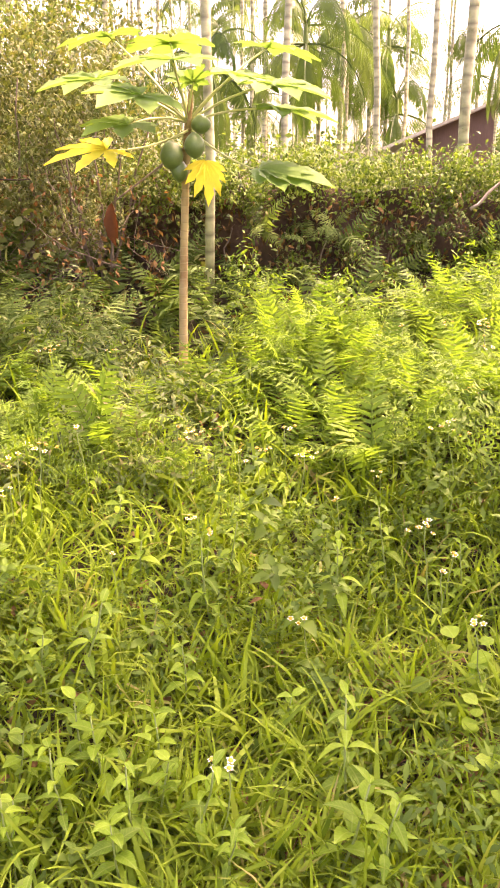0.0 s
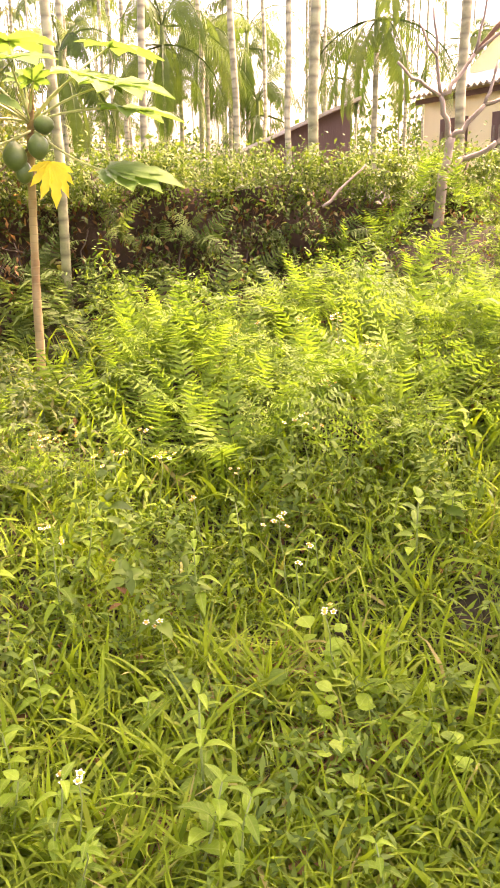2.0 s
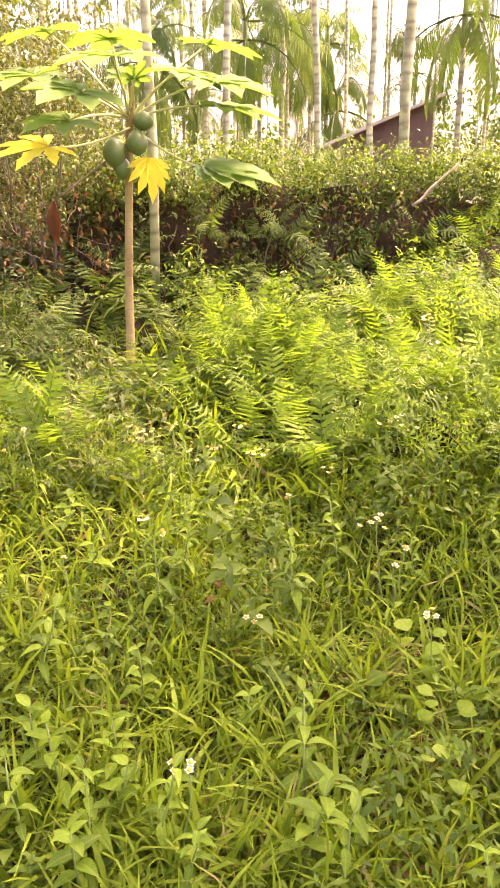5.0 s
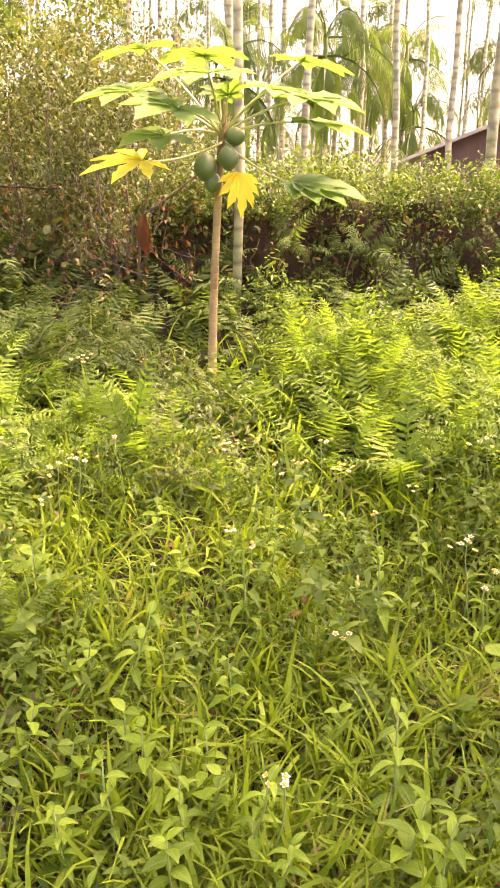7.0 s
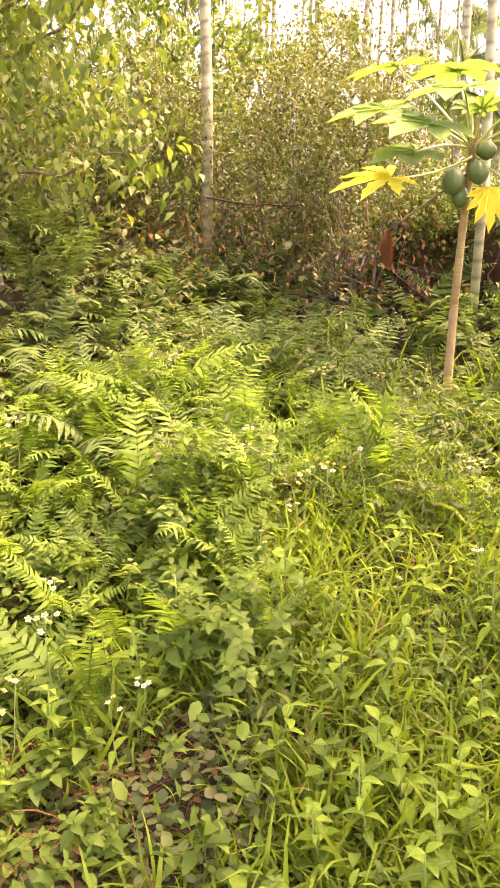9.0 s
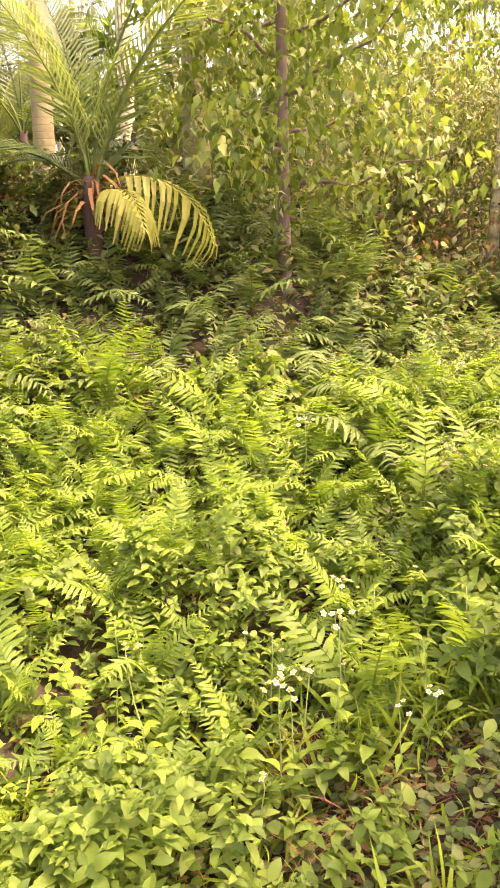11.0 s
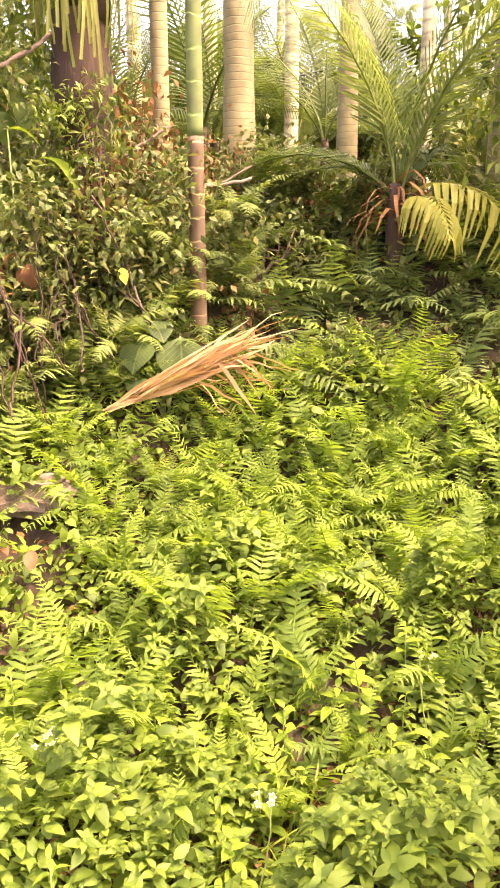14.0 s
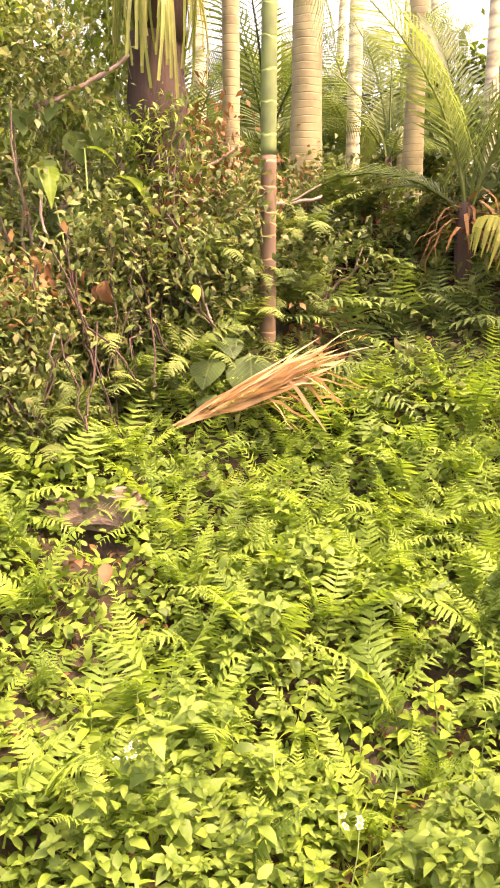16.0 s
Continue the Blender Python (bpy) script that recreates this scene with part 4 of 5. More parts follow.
def papaya_leaf(root, end, size, kind="green", dip=0.25, roll=0.0, sag=0.03, onward=None, fan=2.25, cup=0.12):
    """A leaf: stalk from root to end, blade carried on from there."""
    root, end = np.array(root) - base, np.array(end) - base
    P = curve_points(root, end, sag, 9)
    material = {"green": M_papaya, "yellow": M_papaya_yellow, "dead": M_papaya_dead}[kind]
    lab = {"green": "", "yellow": "leaf turned bright yellow", "dead": "withered red-brown hanging leaf"}[kind]
    st = part("petiole", build("petiole", *tube(P, np.linspace(0.008, 0.005, 9), 6), M_petiole if kind != "dead" else M_bark, True), papaya, lab)
    me = papaya_blade(5 if kind == "dead" else 7, size, cup, gen, "blade", material, fan, 1.0 if kind == "green" else 0.58)
    v = np.array(onward) if onward is not None else np.array([end[0] - root[0], end[1] - root[1], -dip * math.hypot(end[0] - root[0], end[1] - root[1])])
    part("blade", me, st, m=Matrix.Translation(end) @ dirs(v) @ pose(0, 0, 0, 0, roll, 0))


hub = (-0.34, 4.85, 1.8)
papaya_leaf((-0.34, 4.83, 1.76), (-0.75, 4.62, 1.65), 0.34, "yellow", 0.2, -18, fan=2.0, cup=0.09)
papaya_leaf((-0.345, 4.83, 1.7), (-0.245, 4.75, 1.6), 0.23, "yellow", onward=(0.12, -0.25, -1.0), fan=1.2, cup=0.25)
papaya_leaf((-0.35, 4.84, 1.68), (-0.76, 4.76, 1.38), 0.25, "dead", sag=0.0, onward=(-0.03, -0.1, -1.0), fan=0.17, cup=0.5)
papaya_leaf((-0.32, 4.83, 1.76), (0.06, 4.74, 1.55), 0.42, "green", 0.2, 16, fan=1.35, cup=0.06)
LEAVES = (((-0.8, 4.7, 2.0), 0.33, 0.18, -14), ((-0.55, 4.5, 1.9), 0.33, 0.2, -16), ((-0.63, 4.58, 1.77), 0.3, 0.2, -12), ((-0.8, 5.16, 2.28), 0.34, 0.1, -10), ((-0.46, 5.26, 2.26), 0.36, 0.12, 0),
          ((-0.4, 4.6, 2.08), 0.34, 0.25, 0), ((-0.07, 4.88, 2.04), 0.36, 0.2, 14), ((0.11, 4.74, 1.98), 0.34, 0.2, 14), ((0.1, 5.16, 2.22), 0.35, 0.12, 10), ((0.16, 4.9, 1.87), 0.33, 0.15, 12), ((-0.36, 4.95, 2.02), 0.16, -0.6, 0), ((-0.3, 4.8, 2.0), 0.14, -0.8, 0))
for end, size, dip, roll in LEAVES:
    papaya_leaf(hub, end, size, "green", dip, roll, -0.03, fan=2.4, cup=0.1)

# ---- palms ----
FROND_BIG = [build("frond", *pinnate(l, h, int(p * 1.5), u, a, 0.06, 2, d, 0.35, "palm", 0.014, g), M_palm) for l, h, p, u, a, d, g in
             [(1.3, 0.42, 30, 1.1, 2.6, 0.3, 1.1), (1.2, 0.4, 28, 0.9, 2.4, 0.3, 1.3), (1.1, 0.36, 26, 1.35, 1.8, 0.3, 0.8), (1.45, 0.4, 30, 0.1, 1.6, 0.3, 1.5)]]
FAR_DATA = [pinnate(l, h, p, u, a, 0.17, 2, d, 0.35, "palm", 0.02, g) for l, h, p, u, a, d, g in
            [(1.7, 0.5, 15, 1.1, 2.5, 0.3, 0.9), (1.6, 0.5, 14, 0.6, 2.0, 0.3, 1.1), (1.4, 0.45, 14, 1.35, 1.6, 0.3, 0.5), (1.5, 0.45, 14, 0.1, 1.6, 0.3, 1.1)]]
UP_DATA = [pinnate(l, 0.36, 30, u, a, 0.055, 2, 0.5, 0.7, "palm", 0.012, 0.25) for l, u, a in ((1.5, 1.4, 0.8), (1.3, 1.15, 1.1), (1.1, 0.95, 1.5))]


def crown(data, count, gen, z=0.0, k=1.0):
    """A whole head of fronds in one mesh, for palms far off."""
    pieces = []
    for i in range(count):
        V, Q = data[i % len(data)]
        m = turns([i * 2.4 + gen.uniform(-0.25, 0.25)], [gen.uniform(-0.25, 0.2)], [0], [k * gen.uniform(0.8, 1.15)])
        pieces.append(spread((V, Q), m, np.array([[0, 0, z]])))
    return build("crown", *join(pieces), M_palm_far)


def palm(label, height, radius, fronds, gen, count, bark, lean=0.0, sides=10, hang=0, shaft=0.7, group="areca palms of the grove"):
    """A slim ringed trunk, a green crown shaft and a head of arching fronds."""
    ob = thing("areca_palm", label, "palm tree", group)
    P = curve_points((0, 0, -0.1), (lean * height, 0.3 * lean * height, height), 0, 14, 0.012 * height / 8, gen)
    part("trunk", build("trunk", *tube(P, radius * np.linspace(1.15, 0.85, 14), sides), bark, True), ob)
    top = P[-1]
    S = np.stack([top + np.array([0, 0, z]) for z in np.linspace(0, shaft, 6)])
    part("crown_shaft", build("crown_shaft", *tube(S, radius * np.array([0.87, 1.02, 1.05, 0.9, 0.65, 0.3]), sides), M_stem, True), ob, "smooth green crown shaft")
    for i in range(count):
        k = gen.uniform(0.8, 1.15)
        part("frond", fronds[int(gen.integers(len(fronds)))], ob, m=Matrix.Translation(Vector(top + np.array([0, 0, shaft * 0.8]))) @ pose(0, 0, 0, gen.uniform(-12, 12), 0, i * 137.5 + gen.uniform(-15, 15)) @ Matrix.Diagonal((k, k, k, 1)))
    for i in range(hang):
        part("frond", fronds[-1], ob, m=Matrix.Translation(Vector(top + np.array([0, 0, shaft * 0.5]))) @ pose(0, 0, 0, gen.uniform(-25, 0), 0, i * 360 / hang + gen.uniform(-30, 30)))
    return ob


def at_ground(x, y, yaw=0.0, k=1.0, sink=0.0):
    return pose(x, y, float(gz(x, y)) - sink, 0, 0, yaw) @ Matrix.Diagonal((k, k, k, 1))


gen = np.random.default_rng(61)
near_label = "tall areca palm with pale ringed lichen-spotted trunk"
for x, y, h, r, lean, c in ((1.56, 6.4, 14.5, 0.034, -0.004, 7), (-0.28, 5.75, 14.0, 0.029, 0.012, 6), (-2.27, 6.12, 14.5, 0.036, 0.003, 7), (2.9, 6.9, 14.0, 0.036, -0.01, 7)):
    palm(near_label, h, r, FROND_BIG, gen, c, M_areca, lean).matrix_basis = at_ground(x, y)
# crowns low enough to be seen under the tall ones
for x, y, h, k in ((3.81, 12.5, 1.65, 1.25), (0.92, 15.0, 1.8, 1.3), (1.9, 17.6, 2.1, 1.3), (2.9, 19.0, 2.2, 1.3), (-0.6, 12.6, 1.7, 1.0), (-3.1, 9.6, 1.1, 0.9), (-2.4, 12.4, 1.6, 1.0), (-4.6, 11.0, 1.5, 1.0), (-5.6, 8.6, 1.2, 1.0), (-7.2, 6.6, 0.9, 1.0), (-8.2, 5.4, 0.9, 1.0)):
    palm("areca palm with a full head of drooping fronds", h, 0.036, FROND_BIG, gen, 7, M_areca, 0.0, 10, 8).matrix_basis = at_ground(x, y, gen.uniform(0, 360), k)

for i in range(15):
    a, d = radians(-31 + 4.3 * i + gen.uniform(-1.2, 1.2)), gen.uniform(18, 27)
    x, y = -d * math.sin(a), d * math.cos(a)
    if not (3.4 < x and y < 24):
        k = gen.uniform(1.3, 1.6)
        palm("areca palm with a full head of drooping fronds", max(0.8, (0.3 + d * gen.uniform(0.1, 0.17)) / k - 0.56), 0.038, FROND_BIG, gen, 7, M_areca, 0.0, 8, 6).matrix_basis = at_ground(x, y, gen.uniform(0, 360), k)

protos = []
for h, r, l in ((6.5, 0.036, 0.01), (7.5, 0.04, -0.012), (5.6, 0.034, 0.006), (8.5, 0.042, 0.0)):
    ob = thing("areca_palm", "slender areca palm standing in the grove", "palm tree", "areca palms of the grove")
    P = curve_points((0, 0, -0.1), (l * h, 0.3 * l * h, h), 0, 10, 0.012, gen)
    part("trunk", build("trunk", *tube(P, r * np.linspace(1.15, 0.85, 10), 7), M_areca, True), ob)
    part("crown_shaft", build("crown_shaft", *tube(P[-1] + np.array([(0, 0, z) for z in np.linspace(0, 0.7, 5)]), r * np.array([0.87, 1.05, 1.0, 0.7, 0.3]), 7), M_stem, True), ob, "smooth green crown shaft")
    part("crown", crown(FAR_DATA, 11, gen), ob, m=Matrix.Translation(Vector(P[-1] + np.array([0, 0, 0.5]))))
    protos.append(ob)
s = [(x, y, gen.uniform(0.95, 1.3)) for x, y in spaced(list(ring_spots(44, 11, 23, -34, 12, gen)) + list(ring_spots(34, 21, 32, -34, 24, gen)) + list(ring_spots(22, 9, 18, 12, 80, gen)), 0.6)]
for x, y in spaced(list(ring_spots(150, 26, 60, -36, 84, gen)), 1.1):
    # the crowns of the far rows stand at all heights over the hedge
    s.append((x, y, (0.3 + math.hypot(x, y) * gen.uniform(0.1, 0.2)) / 7.0))
s = [p for p in s if not (p[0] > 3.4 and 11 < p[1] < 24)]
for i, (x, y, k) in enumerate(s):
    m = at_ground(x, y, gen.uniform(0, 360))
    if i < 4:
        protos[i].matrix_basis = m
    else:
        copy_thing(protos[int(gen.integers(4))], m @ Matrix.Diagonal((max(k, 0.8), max(k, 0.8), k, 1)))

# young palms whose fronds start near the ground


FROND_UP = [build("frond", *pinnate(l, 0.5, 38, u, a, 0.05, 3, 0.5, 0.75, "palm", 0.014), M_palm) for l, u, a in ((2.0, 1.45, 0.75), (1.75, 1.3, 0.95), (1.3, 0.95, 1.5))]
yp = thing("young_palm", "young palm with tall feathery fronds on the bank", "palm", "young palms")
part("trunk", build("trunk", *tube(curve_points((0, 0, -0.1), (0, 0, 0.6), 0, 7), [0.05, 0.05, 0.05, 0.06, 0.07, 0.06, 0.04], 10), M_fibre, True), yp, "dark fibrous short trunk")
for i, (rz, rx, kind, k) in enumerate(((-60, 2, 0, 1.0), (-85, 0, 1, 0.95), (110, 0, 0, 0.9), (60, 4, 1, 1.0), (-20, 0, 1, 0.95), (160, 8, 1, 0.9), (120, -6, 2, 0.9), (95, -12, 2, 0.8), (20, 0, 2, 0.9), (65, -18, 2, 0.75))):
    part("frond", FROND_UP[kind], yp, m=pose(0, 0, 0.45 + 0.02 * (i % 4), rx, 0, rz) @ Matrix.Diagonal((k, k, k, 1)))
yp.matrix_basis = at_ground(-4.05, 3.8)
YF = build("frond", *pinnate(0.75, 0.36, 15, 0.35, 1.7, 0.12, 4, 0.7, 0.6, "palm", 0.01, 0.5), M_palm_yellow)
part("frond", YF, yp, "yellow-green drooping frond", m=pose(0.12, 0.0, 0.55, 0, 0, -82) @ Matrix.Diagonal((1.15, 1.15, 1.15, 1)))
part("frond", YF, yp, "yellow-green drooping frond", m=pose(0.1, 0.0, 0.45, 10, 0, -118) @ Matrix.Diagonal((0.9, 0.9, 0.9, 1)))
# withered leaf bases round the foot of the fronds
wh = []
for i in range(60):
    a0, L = gen.uniform(0, 6.28), gen.uniform(0.25, 0.5)
    wh.append(spread(BLADES[3], turns([a0], [gen.uniform(-1.3, -0.5)], [gen.uniform(-0.4, 0.4)], [L]), np.array([[0, 0, gen.uniform(0.3, 0.6)]])))
part("withered_leaves", build("withered_leaves", *join(wh), M_dry), yp, "withered brown leaves round the foot", kind="stuff")
protos = []
for data, n in ((UP_DATA, 9), (UP_DATA, 7), (FAR_DATA, 8)):
    ob = thing("young_palm", "young areca palm in the shaded undergrowth", "palm", "young palms")
    part("trunk", build("trunk", *tube(curve_points((0, 0, -0.1), (0, 0, 0.4), 0, 5), [0.05, 0.05, 0.045, 0.04, 0.03], 8), M_fibre, True), ob)
    part("crown", crown(data, n, gen, 0.35, 0.9), ob)
    protos.append(ob)
s = list(ring_spots(40, 6.6, 10.5, 42, 84, gen)) + list(ring_spots(90, 8.5, 14, 18, 82, gen)) + list(ring_spots(40, 9, 18, -32, 18, gen))
for i, (x, y) in enumerate(spaced(s, 0.7)):
    m = at_ground(x, y, gen.uniform(0, 360))
    if i < 3:
        protos[i].matrix_basis = m
    else:
        k = gen.uniform(0.55, 0.85) if x > -2 else gen.uniform(0.85, 1.4)
        if not (x > 2.5 and y < 16):
            copy_thing(protos[i % 2 if math.hypot(x, y) < 10 else i % 3], m @ Matrix.Diagonal((k, k, k, 1)))

# ---- trunks on the left bank ----


def bare_trunk(name, label, x, y, h, r0, r1, bark, lean=(0.0, 0.0), rings=0.0, category="tree trunk", foot=1.25):
    ob = thing(name, label, category, "trunks on the bank", at=(x, y, float(gz(x, y)) - 0.05))
    n = max(12, int(h / 0.05))
    s = np.linspace(0, 1, n)
    P = np.stack([lean[0] * s * h, lean[1] * s * h, s * h], 1)
    r = np.interp(s, [0, 0.06, 1], [r0 * foot, r0, r1])
    if rings:
        ph = (s * h / rings) % 1
        r = r * (1 + 0.035 * np.exp(-((ph - 0.5) / 0.12) ** 2))
    part("trunk", build("trunk", *tube(P, r, 14), bark, True), ob)
    return ob


ob = bare_trunk("young_areca_stem", "smooth stem, brown below and bright green above, with pale rings", -4.35, 2.49, 1.3, 0.048, 0.043, M_culm_low, (0, 0), 0.13)
s = np.linspace(0, 1, 130)
z = 1.3 + s * 5.65
ph = (z / 0.16) % 1
part("green_stem", build("green_stem", *tube(np.stack([0 * z, 0 * z, z], 1), np.interp(s, [0, 1], [0.043, 0.04]) * (1 + 0.03 * np.exp(-((ph - 0.02) / 0.1) ** 2)), 14), M_culm, True), ob, "bright green upper stem with pale rings")
zt = 6.95
for i in range(6):
    part("frond", FROND_BIG[i % 4], ob, m=pose(0, 0, zt, gen.uniform(-10, 10), 0, i * 60 + 20))
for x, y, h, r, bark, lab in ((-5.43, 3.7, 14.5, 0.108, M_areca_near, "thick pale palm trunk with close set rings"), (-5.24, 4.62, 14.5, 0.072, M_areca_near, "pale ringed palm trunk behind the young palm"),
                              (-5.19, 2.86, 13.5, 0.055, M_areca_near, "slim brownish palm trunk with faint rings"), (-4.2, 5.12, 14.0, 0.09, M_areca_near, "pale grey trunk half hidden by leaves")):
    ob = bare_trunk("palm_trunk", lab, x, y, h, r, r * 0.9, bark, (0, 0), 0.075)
    for i in range(7):
        part("frond", FROND_BIG[i % 4], ob, m=pose(0, 0, h, gen.uniform(-10, 10), 0, i * 51 + 20))
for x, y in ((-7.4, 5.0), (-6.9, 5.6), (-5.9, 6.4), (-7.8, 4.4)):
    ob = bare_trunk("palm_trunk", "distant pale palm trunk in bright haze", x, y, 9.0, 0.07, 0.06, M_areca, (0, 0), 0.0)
    for i in range(7):
        part("frond", FROND_BIG[i % 4], ob, m=pose(0, 0, 9.0, gen.uniform(-10, 10), 0, i * 51 + 20))

# a stout fibrous palm with a skirt of hanging leaves
ob = thing("fibrous_palm", "stout dark palm trunk under a skirt of hanging leaves", "palm tree", at=(-4.95, 2.2, float(gz(-4.95, 2.2)) - 0.05))
h0 = 2.62 - ob.matrix_basis.translation.z
s = np.linspace(0, 1, 16)
part("trunk", build("trunk", *tube(np.stack([0.02 * np.sin(s * 5), 0.02 * np.cos(s * 4), s * h0], 1), np.interp(s, [0, 0.5, 0.75, 1], [0.1, 0.11, 0.17, 0.15]) * (1 + 0.06 * np.sin(s * 40)), 14), M_fibre, True), ob, "dark brown fibrous trunk")
skirt = []
for i in range(130):
    a, L = gen.uniform(0, 2 * math.pi), gen.uniform(0.35, 0.75)
    m = turns([a], [-1.05 - gen.uniform(0, 0.4)], [gen.uniform(-0.3, 0.3)], [L])
    skirt.append(spread(leaf_shape(0.035, 5, 0.2, 0.25, 0.3), m, np.array([[0.14 * -math.sin(a), 0.14 * math.cos(a), h0 + 0.48 + gen.uniform(-0.12, 0.12)]])))
part("leaf_skirt", build("leaf_skirt", *join(skirt), M_skirt), ob, "pale green hanging leaf blades", kind="stuff")
part("crown", build("crown", *tube(curve_points((0, 0, h0 - 0.05), (0, 0, h0 + 0.9), 0, 6), [0.14, 0.15, 0.14, 0.12, 0.1, 0.05], 10), M_fibre, True), ob)
for i in range(8):
    part("frond", FROND_BIG[i % 4], ob, m=pose(0, 0, h0 + 0.8, gen.uniform(-10, 10), 0, i * 45 + 20))

# ---- shrubs, hedge and the tree with broad leaves ----


def leafage(centre, size, n, lo, hi, gen, tpl, flat=0.5, shell=0.5):
    """Leaves in an uneven cloud, thicker towards its skin, hung in clumps."""
    c, size = np.asarray(centre, float), np.asarray(size, float)
    k = max(6, n // 80)
    d = gen.normal(0, 1, (k, 3))
    d /= np.linalg.norm(d, axis=1)[:, None]
    hubs = c + d * size * gen.uniform(shell, 1.0, (k, 1))
    pick = gen.integers(k, size=n)
    p = hubs[pick] + gen.normal(0, 1, (n, 3)) * 0.16 * size.mean() ** 0.5 * 0.75
    m = turns(gen.uniform(0, 2 * math.pi, n), gen.normal(-0.5, flat, n), gen.normal(0, flat, n), gen.uniform(lo, hi, n))
    return spread(tpl, m, p)


def shrub(name, label, category, group, x, y, stems, size, centre, n, lo, hi, gen, leaf, bark, tpl, spread_at=0.35, z0=None):
    z = float(gz(x, y)) if z0 is None else z0
    ob = thing(name, label, category, group, at=(x, y, z - 0.03))
    for i in range(stems):
        a = gen.uniform(0, 2 * math.pi)
        top = np.array(centre) + np.array([math.cos(a) * size[0], math.sin(a) * size[1], gen.uniform(-0.2, 0.7) * size[2]]) * gen.uniform(0.3, 0.8)
        P = curve_points((0.08 * math.cos(a), 0.08 * math.sin(a), 0), top, gen.uniform(-0.05, 0.1), 9, 0.02, gen)
        part("stem", build("stem", *tube(P, np.linspace(0.014, 0.004, 9), 6), bark, True), ob)
    part("foliage", build("foliage", *leafage(centre, size, n, lo, hi, gen, tpl), leaf), ob, kind="stuff")
    return ob


gen = np.random.default_rng(71)
SMALL = LEAF_SMALL
for x, y, top, wide, n in ((-1.05, 6.1, 1.95, 0.6, 4200), (-1.7, 6.25, 2.1, 0.65, 4200), (-1.35, 6.8, 2.5, 0.8, 4200), (-2.75, 6.3, 1.7, 0.6, 3800), (-3.3, 5.9, 1.75, 0.6, 3600), (-2.3, 7.0, 2.0, 0.7, 3000)):
    h = top / 2
    shrub("bush", "dense dark bush with small leaves and thin stems", "shrub", "bushes behind the papaya", x, y, 7, (wide, 0.5, h * 0.85), (0, 0, h * 0.98), int(n * 1.4), 0.024, 0.052, gen, M_dark, M_bark, SMALL)

# Dry leaves whose brown also stands in for the dim reddish haze.
n = 1300
p = np.stack([gen.uniform(-3.4, -0.5, n), 5.75 + gen.normal(0, 0.12, n), 0.45 + 1.1 * gen.random(n) ** 1.4], 1)
solid("dry_leaves", build("dry_leaves", *spread(SMALL, turns(gen.uniform(0, 6.3, n), gen.normal(-0.8, 0.6, n), gen.normal(0, 0.6, n), gen.uniform(0.03, 0.06, n)), p), M_dry), "withered brown leaves low in the bushes, also for dim reddish haze", "leaves", kind="stuff")
pieces = []
for i in range(70):
    x, z = gen.uniform(-3.4, -0.5), gen.uniform(0.6, 1.6)
    pieces.append(tube(curve_points((x, 5.8 + gen.normal(0, 0.1), z), (x + gen.normal(0, 0.35), 5.75 + gen.normal(0, 0.1), z - gen.uniform(0.2, 0.6)), 0.05, 7, 0.012, gen), gen.uniform(0.0015, 0.0035), 5, False))
solid("dry_twigs", build("dry_twigs", *join(pieces), M_bark, True), "tangle of dry twigs low in the bushes", "twigs", kind="stuff")

# the overgrown wall behind the clearing
wx = np.linspace(-0.9, 6.0, 90)
wz = np.linspace(0, 1, 14)
front = np.stack([np.repeat(wx, 14), np.zeros(90 * 14), np.tile(wz, 90)], 1)
front[:, 1] = 6.22 - 0.05 * front[:, 0] - 0.12 * (1 - front[:, 2]) + 0.06 * np.sin(front[:, 0] * 9 + front[:, 2] * 7) + 0.05 * np.sin(front[:, 0] * 4.3 - front[:, 2] * 11)
topz = 1.42 + 0.06 * np.sin(front[:, 0] * 2.1) + 0.04 * np.sin(front[:, 0] * 5.7)
front[:, 2] = 0.35 + front[:, 2] * (topz - 0.35)
back_side = front.copy()
back_side[:, 1] = front[:, 1].mean() + 0.42 - 0.05 * front[:, 0]
q = np.array([(i * 14 + j, (i + 1) * 14 + j, (i + 1) * 14 + j + 1, i * 14 + j + 1) for i in range(89) for j in range(13)])
cap = np.array([(i * 14 + 13, (i + 1) * 14 + 13, (i + 1) * 14 + 13 + 1260, i * 14 + 13 + 1260) for i in range(89)])
ends = np.array([(j, j + 1, j + 1261, j + 1260) for j in range(13)] + [(89 * 14 + j, 89 * 14 + j + 1, 89 * 14 + j + 1261, 89 * 14 + j + 1260) for j in range(13)])
solid("wall_north", build("wall_north", np.concatenate([front, back_side]), np.concatenate([q, q[:, ::-1] + 1260, cap, ends]), M_earthwall, True), "crumbling earth wall overgrown with creepers", "wall", kind="structure")
for i in range(9):
    x = -0.6 + i * 0.62
    shrub("hedge_shrub", "leafy hedge shrub growing over the wall top", "hedge", "hedge along the wall", x, 6.25 - 0.05 * x, 4, (0.42, 0.28, 0.2), (0, -0.05, 0.18), 3400, 0.02, 0.045, gen, M_hedge, M_bark, SMALL, z0=1.38)
    shrub("creeper", "creeper with small leaves hanging down the wall", "creeper", "creepers on the wall", x + 0.2, 6.0 - 0.05 * x, 4, (0.4, 0.12, 0.5), (0, 0, 0.45), 800, 0.025, 0.055, gen, M_bank, M_bark, SMALL, z0=0.55)
n = 1600
p = np.stack([gen.uniform(-0.8, 5.0, n), 6.06 + gen.normal(0, 0.06, n), gen.uniform(0.7, 1.4, n)], 1)
p[:, 1] -= 0.05 * p[:, 0]
